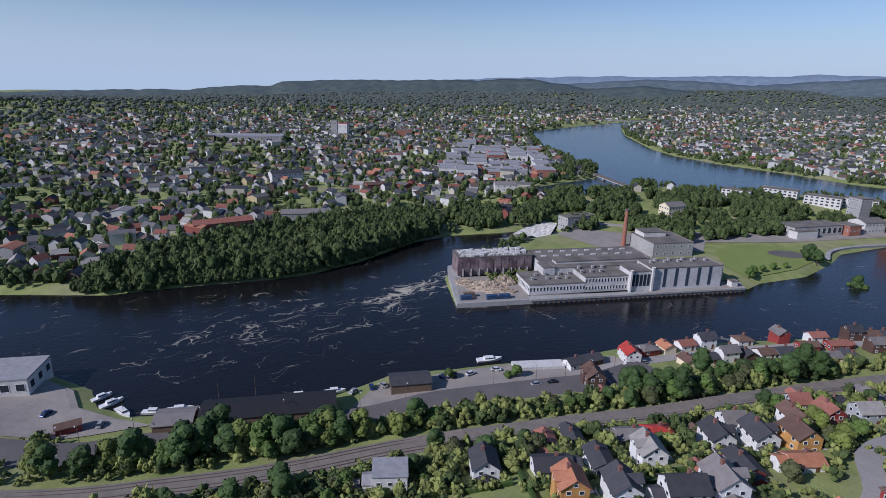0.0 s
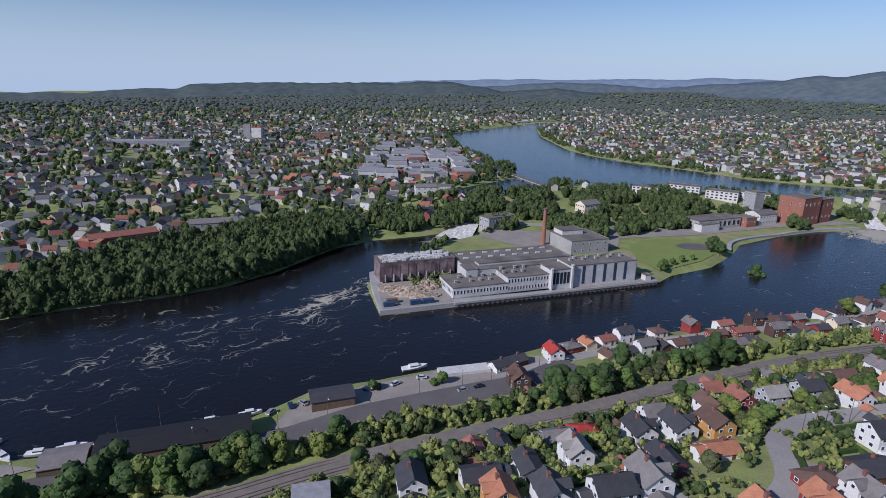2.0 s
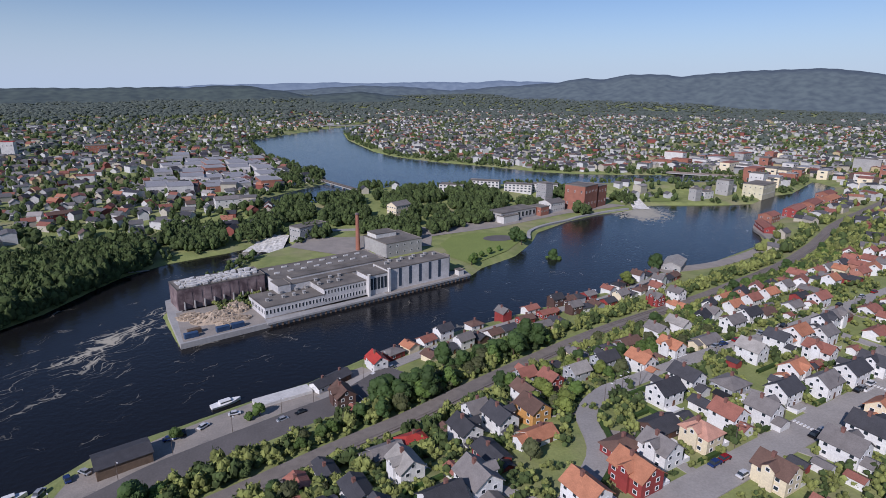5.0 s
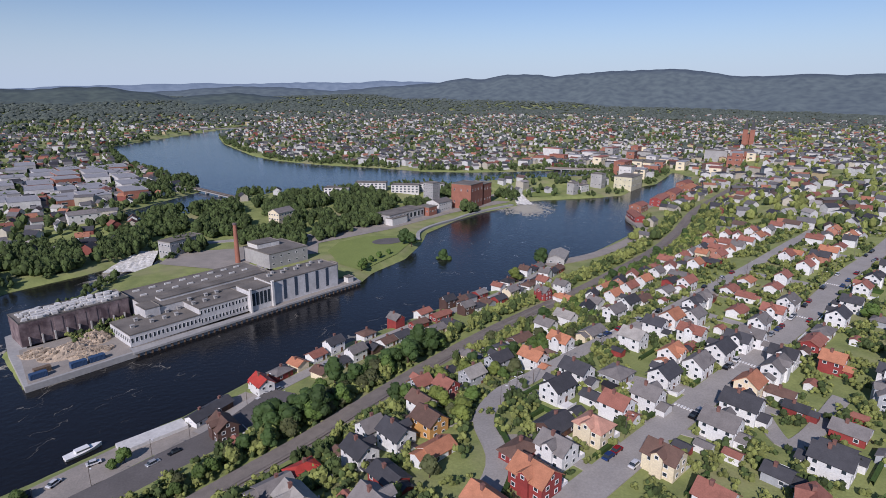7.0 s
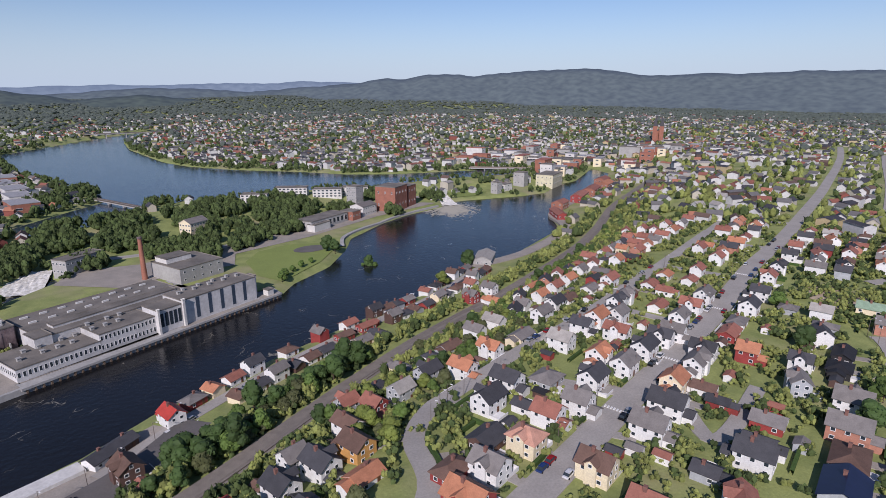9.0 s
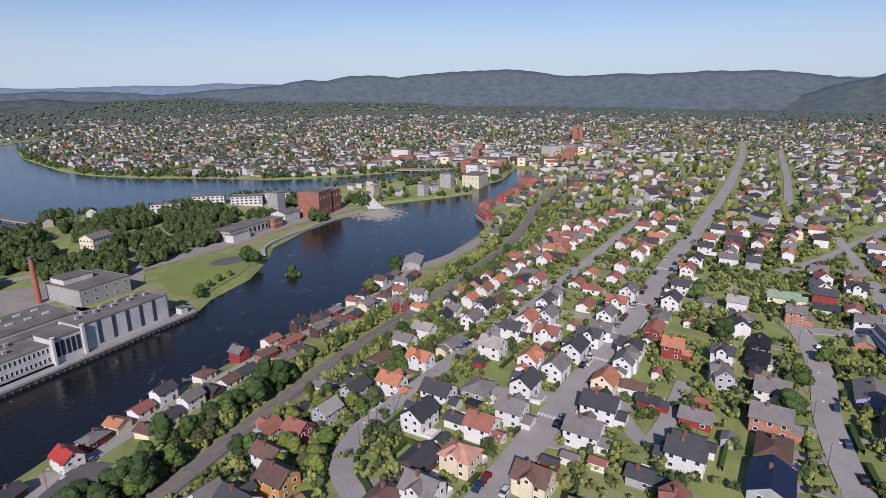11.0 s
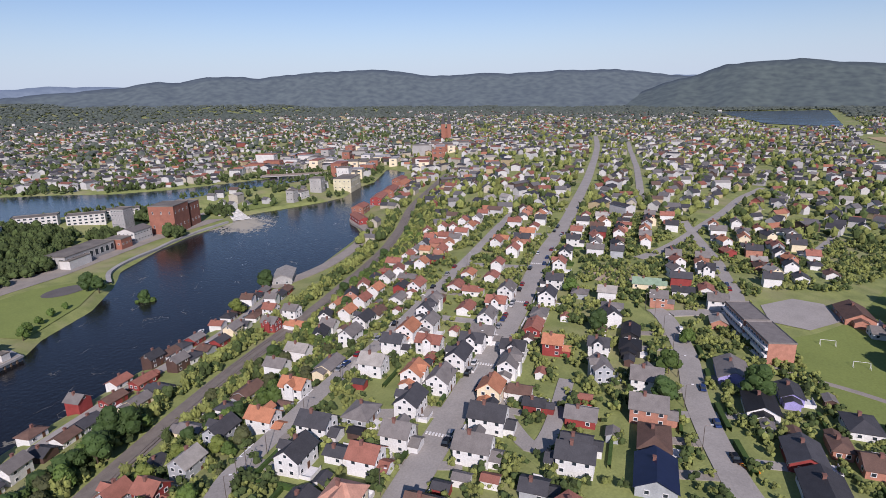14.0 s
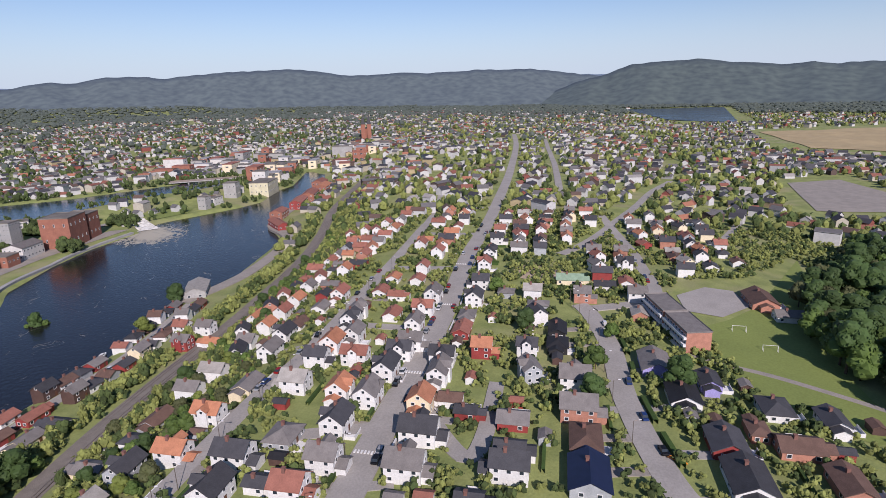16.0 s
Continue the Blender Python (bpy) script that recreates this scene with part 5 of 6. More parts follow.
# ---- larger buildings ----
def block(name, x, y, turn, L, W, H, wall, roof, label, category, floors=0, step=4.0, wsize=(1.6, 1.4), z=None, sides=(0, 1, 2, 3), parent=None, gable=0.0, lift=0.0, group=""):
    """A flat or low-pitched block with a parapet or a tiled roof and rows of windows, standing at its middle."""
    z = gz(x, y) if z is None else z
    ob = parent or thing(name, x, y, z, turn, label, category, group)
    at = Matrix.Identity(4) if parent is None else pose(x, y, lift, 0, 0, turn)
    bm = bmesh.new()
    if gable:
        gable_walls(bm, L, W, H, gable)
    else:
        box(bm, -L / 2, -W / 2, -2.5, L / 2, W / 2, H)
    body = link("wall" if parent is None else name, bm, wall, ob)
    body.matrix_basis = at
    bm = bmesh.new()
    if gable:
        gable_roof(bm, L, W, H, gable, 0.4)
    else:
        prism(bm, [(-L / 2 - 0.15, -W / 2 - 0.15), (L / 2 + 0.15, -W / 2 - 0.15), (L / 2 + 0.15, W / 2 + 0.15), (-L / 2 - 0.15, W / 2 + 0.15)], H + 0.004, H + 0.55)
        bm.normal_update()
        top = max(bm.faces, key=lambda f: f.calc_center_median().z)
        r = bmesh.ops.inset_region(bm, faces=[top], thickness=0.35)
        for v in top.verts:
            v.co.z -= 0.4
    r = link("roof", bm, roof, body if parent else ob)
    if floors:
        wm = window_mesh(*wsize)
        for f in range(floors):
            zz = (f + 0.55) * H / floors
            for s in sides:
                span, half = (L, W / 2) if s in (0, 2) else (W, L / 2)
                n = max(1, int(span // step))
                for i in range(n):
                    o = -span / 2 + (i + 0.5) * span / n
                    px, py, rz = ((o, -half - 0.03, 0), (half + 0.03, o, 90), (o, half + 0.03, 180), (-half - 0.03, o, -90))[s]
                    place("window", wm, pose(px, py, zz, 0, 0, rz), body if parent else ob)
    return ob if parent is None else body


# ---- the paper works on the island ----
QA = math.degrees(math.atan2(54, 164))
deck = bmesh.new()
prism(deck, [(0, 0), (172, 0), (176, 12), (150, 16), (150, 75), (60, 78), (8, 62), (4, 40)], -4.0, 2.6)
d = link("quay", deck, CONCRETE)
d.matrix_basis = pose(-22, 273, 0, 0, 0, QA)
tagged(d, "long stained concrete quay along the works", "quay", kind="structure")
beam = bmesh.new()
box(beam, 40, -0.8, 1.7, 172, -0.03, 2.75)
b = link("kerb_beam", beam, CONCRETE, d)
pile = cached(("pile",), lambda bm: box(bm, -0.35, -0.5, -3, 0.35, 0.0, 1.7), [TIMBER])
for i in range(44):
    place("pile", pile, pose(42 + i * 2.95, -0.06, 0), d)
yard = bmesh.new()
prism(yard, [(1.5, 1.5), (40.5, 1.5), (40.5, 6), (110, 3.2), (110, 0.2), (171, 0.2), (174, 10), (159, 12), (159, 3), (42, 5), (42, 40), (8, 40)], 2.604, 2.65)
y0 = link("yard", yard, GRAVEL)
y0.matrix_basis = pose(-22, 273, 0, 0, 0, QA)
tagged(y0, "pale dusty yard of the works", "yard", kind="structure")

works = thing("factory", -22, 273, 2.6, QA, "long pale grey concrete paper works on the quay, partly torn down", "factory")
P = dict(z=0, label="", category="", parent=works)
STRIPE = cached(("stripe",), lambda bm: box(bm, -0.95, -0.06, -5.4, 0.95, 0.05, 5.4), [mat("blue_grey_glazing", (0.05, 0.07, 0.1), 0.3, scale=0.5)])
blk = block("tall_store", 135.5, 12, 0, 45, 16, 12.6, PALEWALL, GREYROOF, **P)
for i in range(5):
    place("window", STRIPE, pose(-14 + i * 7.2, -8.05, 6.9), blk)
tw = block("stair_block", 106.5, 10, 0, 13, 13, 11.4, PALEWALL, GREYROOF, **P)
for i in range(5):
    place("window", cached(("tall_window",), lambda bm: box(bm, -0.8, -0.06, -3.4, 0.8, 0.05, 3.4), [PANE]), pose(-4.6 + i * 2.3, -6.55, 6.4), tw)
block("fin", 113, 2.6, 0, 1.2, 1.2, 13.6, WHITEROOM, WHITEROOM, **P)
block("fin", 99.8, 2.6, 0, 1.0, 1.0, 12.4, WHITEROOM, WHITEROOM, **P)
block("office_wing", 87, 14, 0, 26, 16, 8.6, PALEWALL, GREYROOF, floors=2, step=1.75, wsize=(1.15, 2.3), sides=(0,), **P)
block("packing_wing", 58, 17, 0, 33, 22, 5.6, PALEWALL, GREYROOF, floors=1, step=1.9, wsize=(1.25, 2.4), sides=(0, 3), **P)
block("machine_hall", 94, 40, 0, 72, 36, 9.2, PALEWALL, GREYROOF, **P)
block("upper_hall", 96, 32, 0, 60, 6, 10.4, PALEWALL, GREYROOF, **P)
block("hall_end", 58.5, 26, 0, 7, 10, 10.0, PALEWALL, GREYROOF, **P)
block("boiler_house", 164, 76, 0, 30, 30, 9.5, CONCRETE, GREYROOF, floors=2, step=6, sides=(0, 1), **P)
block("boiler_loft", 160, 84, 0, 17, 12, 12.5, WHITEROOM, GREYROOF, **P)
block("lift_house", 160, 12, 0, 5, 6, 11.4, PALEWALL, GREYROOF, **P)
block("gatehouse", 166, 3.6, 0, 4, 4, 3.2, WHITEROOM, GREYROOF, **P)
ruin = block("burnt_hall", 33, 50, 0, 46, 16, 11.2, SOOT, GREYROOF, **P)
rib = cached(("rib",), lambda bm: (box(bm, -0.25, -1.2, -2.6, 0.25, 0.05, 1.6)), [CONCRETE])
for i in range(9):
    place("buttress", rib, pose(-20 + i * 5, -8.05, 2.6, 0, 0, 0), ruin)
    place("bay_wall", cached(("bay_wall",), lambda bm: box(bm, -1.7, -0.12, -3.5, 1.7, 0.05, 3.5), [REDBRICK if i else SOOT]), pose(-17.5 + i * 4.8, -8.05, 5.4 + 0.6 * (i % 3)), ruin)
light = cached(("skylight",), lambda bm: box(bm, -1.6, -0.45, 0, 1.6, 0.45, 0.8), [WHITEROOM])
vent = cached(("roof_vent",), lambda bm: (box(bm, -0.7, -0.7, 0, 0.7, 0.7, 1.3), box(bm, -0.9, -0.9, 1.3, 0.9, 0.9, 1.5)), [CONCRETE])
for i in range(16):
    place("skylight", light, pose(64 + (i % 8) * 8.2, 44 + 9 * (i // 8), 9.4), works)
for i in range(9):
    place("roof_vent", vent, pose(118 + i * 4.4, 14 + 3 * (i % 2), 12.75), works)
for i in range(14):
    place("roof_vent", vent, pose(46 + i * 3.4 + (i % 3), 14 + 7 * (i % 2), 5.8 if i < 8 else 8.8), works)
bm = bmesh.new()
g = random.Random(3)
for i in range(160):
    cx, cy = g.uniform(-21, 21), g.uniform(-7, 7)
    s = g.uniform(0.4, 1.3)
    box(bm, cx - s, cy - s * 0.7, 11.4, cx + s, cy + s * 0.7, 11.4 + s)
tagged(link("roof_debris", bm, WHITEROOM, ruin), kind="stuff")

txt = bpy.data.curves.new("lettering", "FONT")
txt.body, txt.size, txt.extrude = "KLOSTERØYA", 2.2, 0.04
tmp = bpy.data.objects.new("lettering", txt)
word = bpy.data.meshes.new_from_object(tmp)
word.materials.append(SOOT)
place("lettering", word, pose(66.5, 28.9, 7.2, 90, 0, 0), works)

# heaps of rubble, and what stands among them
for cx, cy, rx, ry, h, seed in ((22, 22, 12, 8, 3.8, 1), (34, 27, 7, 7, 4.6, 2), (12, 30, 6, 5, 2.2, 3), (28, 13, 9, 4, 2.2, 4)):
    bm = bmesh.new()
    bmesh.ops.create_grid(bm, x_segments=26, y_segments=26, size=1)
    for v in bm.verts:
        r = math.hypot(v.co.x, v.co.y)
        nz = noise.noise((v.co.x * 3 + seed * 9, v.co.y * 3, 0)) + 0.6 * noise.noise((v.co.x * 9, v.co.y * 9, seed))
        v.co = Vector((v.co.x * rx, v.co.y * ry, max(-0.05, h * (1 - r * r) * (0.7 + 0.6 * nz))))
    g = random.Random(seed)
    for i in range(70):
        a, r = g.uniform(0, 6.28), g.random() ** 0.5 * 0.95
        px, py, s = rx * r * math.cos(a), ry * r * math.sin(a), g.uniform(0.25, 0.9)
        box(bm, px - s, py - s * 0.5, h * (1 - r * r) * 0.5, px + s, py + s * 0.5, h * (1 - r * r) * 0.75 + s * 0.8)
    ob = link("debris_mound", bm, RUBBLE)
    o = Matrix.Translation((-22, 273, 2.66)) @ pose(0, 0, 0, 0, 0, QA) @ pose(cx, cy, 0)
    ob.matrix_basis = o
    tagged(ob, "heap of broken brown concrete and brick rubble", "rubble", "rubble heaps")
for i, (s, e) in enumerate(((20, 4), (27, 4), (6, 5), (8.5, 9))):
    bm = bmesh.new()
    box(bm, -3, -1.2, 0, 3, 1.2, 2.3)
    ob = link("container", bm, BLUESTEEL if i < 3 else TIMBER)
    for k in range(12):
        place("rib", cached(("rib_bar", i < 3), lambda m: box(m, -0.12, -1.26, 0.15, 0.12, 1.26, 2.2), [BLUESTEEL if i < 3 else TIMBER]), pose(-2.75 + k * 0.5, 0, 0), ob)
    ob.matrix_basis = Matrix.Translation((-22, 273, 2.66)) @ pose(0, 0, 0, 0, 0, QA) @ pose(s, e, 0)
    tagged(ob, "dark blue steel container on the demolition yard", "container", "containers")
cx, cy = 86.0, 403.0
stack = thing("chimney_stack", cx, cy, gz(cx, cy), 0, "tall round red brick factory chimney", "chimney")
bm = bmesh.new()
tube(bm, (0, 0, -2), (0, 0, 26.4), 1.75, 1.15, 20)
part("shaft", bm, REDBRICK, stack)
bm = bmesh.new()
tube(bm, (0, 0, 26.0), (0, 0, 27.2), 1.35, 1.35, 20)
part("cap", bm, SOOT, stack)

# ---- the rest of the island ----
area("park_lawn", [(150, 345), (188, 368), (212, 392), (216, 412), (190, 425), (165, 420), (148, 400), (143, 365)], LAWN, 0.35, "bright mown park lawn on the island", "lawn")
area("pond", [(198 + 13 * math.cos(a), 403 + 9 * math.sin(a)) for a in np.arange(0, 6.28, 0.35)], DARKROAD, 0.5, "round dark paved basin in the lawn", "pond")
area("works_yard", [(40, 425), (70, 395), (105, 400), (140, 398), (150, 425), (215, 438), (300, 470), (385, 488), (375, 500), (290, 492), (215, 462), (140, 452), (90, 440), (50, 452)], GRAVEL, 0.22, "grey gravel and paving round the works")
strip("road_island", [(60, 470), (110, 462), (150, 450), (200, 462), (300, 505), (400, 530)], 7, ASPHALT, 0.4, "asphalt lane across the island")
strip("quay_wall_island", [(222, 398), (240, 424), (290, 451), (331, 468), (380, 479)], 3, CONCRETE, 0.5, "pale quay edge", "quay", thick=3)
block("pale_mill", 58, 452, 33, 28, 12, 10, CONCRETE, GREYROOF, "pale grey concrete mill with pillars", "mill", 2, 3)
block("cream_villa", 142, 492, 28, 18, 12, 11, WALL["cream"], ROOF["grey"], "cream rendered villa with grey roof", "villa", 3, 3, gable=0.5)
block("low_hall", 243, 470, 22, 48, 18, 8, CONCRETE, GREYROOF, "low concrete hall open towards the quay", "hall", 1, 5, (3.5, 4.5))
block("loading_canopy", 232, 455, 22, 20, 8, 6, WHITEROOM, GREYROOF, "white loading canopy by the water", "canopy")
block("small_brick_hall", 275, 476, 22, 12, 14, 8, REDBRICK, GREYROOF, "small red brick hall on the quay", "hall", 1, 4)
block("pale_office", 296, 488, 22, 22, 15, 9, WHITEROOM, ROOF["grey"], "pale rendered office with hipped grey roof", "office", 2, 3.5, gable=0.35)
mill = block("brick_mill", 330, 490, 28, 26, 22, 24, REDBRICK, GREYROOF, "huge windowless red brick mill by the falls", "mill", 2, 6, (1.2, 2.4))
block("brick_tower", 353, 502, 28, 18, 20, 21, REDBRICK, GREYROOF, "tall red brick mill tower by the falls", "mill", 2, 6, (1.2, 2.4))
block("grey_tower", 306, 520, 22, 12, 12, 22, CONCRETE, GREYROOF, "grey concrete tower block", "tower", 6, 3)
for x, y, L in ((270, 590, 34), (300, 566, 30), (330, 560, 28), (225, 575, 26)):
    b = block("apartment_block", x, y, -35, L, 13, 8.5, WHITEROOM, GREYROOF, "white apartment block with balconies by the lake", "apartments", 3, 4, (2.6, 1.7), sides=(0, 3), group="lakeside apartments")
for x, y, t, L, W, H, w, rf, lab in ((578, 498, 22, 40, 22, 14, YELLOWWALL, GREYROOF, "long yellow rendered silo building on the quay"), (600, 520, 22, 16, 16, 22, WHITEROOM, GREYROOF, "white silo tower behind the yellow building"),
                                     (540, 512, 22, 14, 14, 17, CONCRETE, GREYROOF, "grey concrete tower on the quay"), (478, 492, 10, 10, 9, 13, CONCRETE, GREYROOF, "old grey stone tower by the falls"), (500, 500, 10, 16, 10, 8, WHITEROOM, GREYROOF, "pale house by the falls"),
                                     (466, 388, 20, 20, 12, 7, REDBRICK, ROOF["red"], "red brick warehouse on the harbour"), (433, 363, 55, 30, 10, 4.5, WALL["red"], ROOF["red"], "low red boathouse by the water"),
                                     (517, 403, 25, 36, 12, 7, WALL["red"], ROOF["red"], "long red harbour warehouse"), (556, 416, 25, 34, 13, 8, REDBRICK, ROOF["red"], "long red brick warehouse"), (601, 430, 20, 30, 14, 8, REDBRICK, ROOF["orange"], "red brick harbour hall"),
                                     (632, 456, 20, 26, 14, 9, REDBRICK, ROOF["red"], "red brick harbour warehouse"), (278, 300, 38, 22, 12, 5, CONCRETE, ROOF["light"], "grey hall with pale metal roof by the water")):
    block("quay_building", x, y, t, L, W, H, w, rf, lab, "warehouse" if "ware" in lab or "hall" in lab else "building", 2 if H > 6 else 1, 4.5, gable=0.4 if rf not in (GREYROOF,) else 0.0, group="harbour buildings")

# falls and weirs: broken white water between lake and river
def white_water(name, x, y, turn, L, W, z0, z1, label):
    bm = bmesh.new()
    bmesh.ops.create_grid(bm, x_segments=36, y_segments=30, size=0.5)
    for v in bm.verts:
        t = v.co.y + 0.5
        n = noise.noise((v.co.x * 14, v.co.y * 9, z0))
        v.co = Vector((v.co.x * W * (0.75 + 0.4 * (1 - t)), v.co.y * L, z0 + (z1 - z0) * t ** 1.4 + 0.5 * n + 0.3 * noise.noise((v.co.x * 50, v.co.y * 40, 1))))
    ob = link(name, bm, FOAM, smooth=True)
    ob.matrix_basis = pose(x, y, 0, 0, 0, turn)
    return tagged(ob, label, "waterfall", kind="structure")


white_water("water_falls", 400, 497, -28, 38, 26, 0.3, 5.2, "white foaming falls below the lake")
white_water("water_rapids", 28, 446, -20, 44, 24, 0.4, 2.4, "pale foaming rapids below the weir")
strip("weir", [(-70, 395), (-40, 408), (-8, 404)], 1.2, CONCRETE, 0.2, "thin broken concrete weir in the river", "weir", thick=3)
area("falls_lawn", [(425, 500), (455, 492), (475, 505), (460, 530), (430, 530)], LAWN, 0.4, "green lawn beside the falls", "lawn")

# ---- the far town's larger buildings ----
g = random.Random(17)
for i in range(26):
    x, y = -70 + (i % 5) * 27 + g.uniform(-5, 5), 660 + (i // 5) * 58 + g.uniform(-10, 10)
    if signed(LAKE, np.array([x]), np.array([y]))[0] < 24:
        continue
    block("shopping_hall", x, y, g.choice([5, 8, 12]), g.uniform(20, 25), g.uniform(24, 44), g.uniform(6, 10), g.choice([CONCRETE, REDBRICK, WHITEROOM, PALEWALL]), ROOF["flat"], "flat-roofed shopping hall among car parks", "shop", 1, 9, (5, 2), sides=(0,), group="shopping halls")
area("shop_car_park", [(-100, 640), (40, 650), (62, 760), (30, 960), (-110, 980)], ASPHALT, 0.3, "grey car parks round the shopping halls")
for x, y, t, L, W, H, w, rf, lab in ((-238, 585, 40, 34, 14, 10, WHITEROOM, ROOF["dark"], "long white school with a dark roof"), (-209, 388, 38, 42, 12, 7, REDBRICK, ROOF["red"], "long red brick building with red roof"), (-160, 425, 20, 34, 12, 8, CONCRETE, ROOF["grey"], "long grey apartment row"),
                                     (-300, 1020, 0, 16, 14, 24, WHITEROOM, ROOF["bright"], "white tower block with a red end"), (-330, 1060, 10, 12, 12, 26, CONCRETE, GREYROOF, "tall grey concrete tower block"), (-430, 900, 15, 120, 40, 9, CONCRETE, ROOF["flat"], "wide pale industrial hall"), (-200, 1080, 10, 30, 20, 12, REDBRICK, GREYROOF, "brown brick block of four floors"),
                                     (0, 560, 10, 24, 12, 7, WHITEROOM, ROOF["grey"], "pale house standing by the dam"), (-130, 560, 30, 26, 10, 6, WALL["red"], ROOF["brown"], "long red wooden house with brown roof")):
    block("large_building", x, y, t, L, W, H, w, rf, lab, "building", 2, 5, gable=0.4 if rf not in (GREYROOF, ROOF["flat"], ROOF["bright"]) else 0.0)
area("pale_yard", [(-500, 860), (-370, 850), (-360, 950), (-490, 970)], GRAVEL, 0.4, "pale open yard of the industrial hall")
for i in range(60):
    x, y = g.uniform(600, 960), g.uniform(470, 800)
    if signed(RIVER, np.array([x]), np.array([y]))[0] < 16 or signed(LAKE, np.array([x]), np.array([y]))[0] < 18:
        continue
    H = g.choice([9, 10, 12, 12, 15, 18])
    block("town_block", x, y, g.choice([22, 112, 30]), g.uniform(18, 34), g.uniform(12, 18), H, g.choice([WHITEROOM, WHITEROOM, REDBRICK, WALL["cream"], CONCRETE]), g.choice([GREYROOF, ROOF["flat"], ROOF["red"]]), "town centre block of several floors", "building", 2, 8, (4, 2), sides=(0, 3), group="town centre blocks")
church = thing("church", 1078, 645, gz(1078, 645), 30, "red brick church with two pointed towers", "church")
bm = bmesh.new()
gable_walls(bm, 40, 18, 14, 0.9)
part("nave", bm, REDBRICK, church)
bm = bmesh.new()
gable_roof(bm, 40, 18, 14, 0.9)
part("roof", bm, ROOF["dark"], church)
for s in (-6, 6):
    bm = bmesh.new()
    box(bm, -27, s - 4, -2, -19, s + 4, 30)
    t = part("tower", bm, REDBRICK, church)
    bm = bmesh.new()
    v = [bm.verts.new(p) for p in ((-27.3, s - 4.3, 30), (-18.7, s - 4.3, 30), (-18.7, s + 4.3, 30), (-27.3, s + 4.3, 30), (-23, s, 52))]
    for f in ((0, 1, 4), (1, 2, 4), (2, 3, 4), (3, 0, 4), (3, 2, 1, 0)):
        bm.faces.new([v[k] for k in f])
    part("spire", bm, ROOF["dark"], t)


def bridge(name, a, b, z, width, piers, label):
    a, b = Vector((*a, z)), Vector((*b, z))
    d, ln = (b - a).normalized(), (b - a).length
    ob = thing(name, a.x, a.y, 0, math.degrees(math.atan2(d.y, d.x)), label, "bridge")
    bm = bmesh.new()
    box(bm, 0, -width / 2, z - 1.2, ln, width / 2, z)
    part("deck", bm, CONCRETE, ob)
    for s in (-1, 1):
        bm = bmesh.new()
        box(bm, 0, s * width / 2 - 0.15, z, ln, s * width / 2 + 0.15, z + 1.1)
        part("railing", bm, STEEL, ob)
    for i in range(piers):
        bm = bmesh.new()
        t = ln * (i + 1) / (piers + 1)
        box(bm, t - 0.9, -width * 0.4, -2, t + 0.9, width * 0.4, z - 1.2)
        part("pier", bm, CONCRETE, ob)


bridge("road_bridge", (225, 1640), (400, 1632), 20, 10, 3, "pale concrete road bridge over the far lake arm")
bridge("foot_bridge", (103, 690), (128, 610), 11, 4, 2, "pale footbridge over the lake arm")
bridge("town_bridge", (560, 640), (640, 560), 11.5, 9, 3, "town road bridge at the lake's end")


# ---- the near bank ----
area("boat_yard", [(-215, 140), (-205, 176), (-184, 177), (-153, 166), (-143, 156), (-126, 152), (-112, 150), (-135, 138), (-165, 134)], GRAVEL, 0.3, "pale gravel boat yard by the river")
block("boat_works", -182, 164, 18, 30, 18, 6.5, WHITEROOM, ROOF["flat"], "white flat-roofed works with dark gates", "works", 1, 5, (3, 3))
hall = block("boat_hall", -76, 161.5, 18, 44, 12.5, 4.0, TIMBER, ROOF["black"], "long low boat hall with dark roof", "boathouse", gable=0.22)
block("boat_hall", -104, 151, 18, 12, 10, 3.6, TIMBER, ROOF["grey"], "small grey boat hall beside the long one", "boathouse", gable=0.22)
block("river_shed", -32, 187, 18, 15, 9, 4, TIMBER, ROOF["dark"], "dark brown shed on the river bank", "shed", gable=0.25)
block("yard_hut", -136, 143, 40, 7, 4, 2.6, WALL["red"], ROOF["brown"], "small dark red hut in the boat yard", "hut", gable=0.5)
area("river_yard", [(-45, 186), (-20, 200), (6, 212), (27, 217), (50, 226), (56, 218), (30, 203), (0, 194), (-28, 176), (-50, 170)], GRAVEL, 0.28, "pale gravel parking along the river")
area("road_verge", [(-8, 190), (16, 200), (22, 197), (-4, 186)], LAWN, 0.36, "green verge beside the road", "lawn")
bm = bmesh.new()
box(bm, -10.5, -3, -0.6, 10.5, 3, 0.9)
p = link("pontoon", bm, WHITEROOM)
p.matrix_basis = pose(17, 211.5, gz(17, 211.5) + 0.5, 0, 0, 14)
tagged(p, "long white landing stage at the river bank", "pontoon")
strip("shore_promenade", [(262, 298), (318, 300), (398, 330), (436, 376), (495, 402), (565, 420)], 9, GRAVEL, 0.5, "pale paved promenade along the bank", "pavement", off=-3, thick=2)
strip("slope_path", [(244, 34), (240, 22), (237, 8), (231, -8), (224, -24)], 2.5, GRAVEL, 0.2, "narrow gravel path over the field", "path")
area("playing_field", [(238, 30), (252, 40), (270, 30), (284, 18), (304, 6), (340, -6), (400, -24), (304, -18), (249, -15), (231, -18), (212, -22), (203, -12), (222, 12)], LAWN, 0.12, "wide mown green playing field", "lawn")
area("school_yard", [(305, 38), (322, 26), (322, 14), (304, 8), (286, 20), (287, 34)], ASPHALT, 0.26, "round grey asphalt school yard")
area("sand_pitch", [(296, 96), (322, 90), (330, 112), (306, 120)], RUBBLE, 0.25, "bare trodden sandy pitch", "pitch")
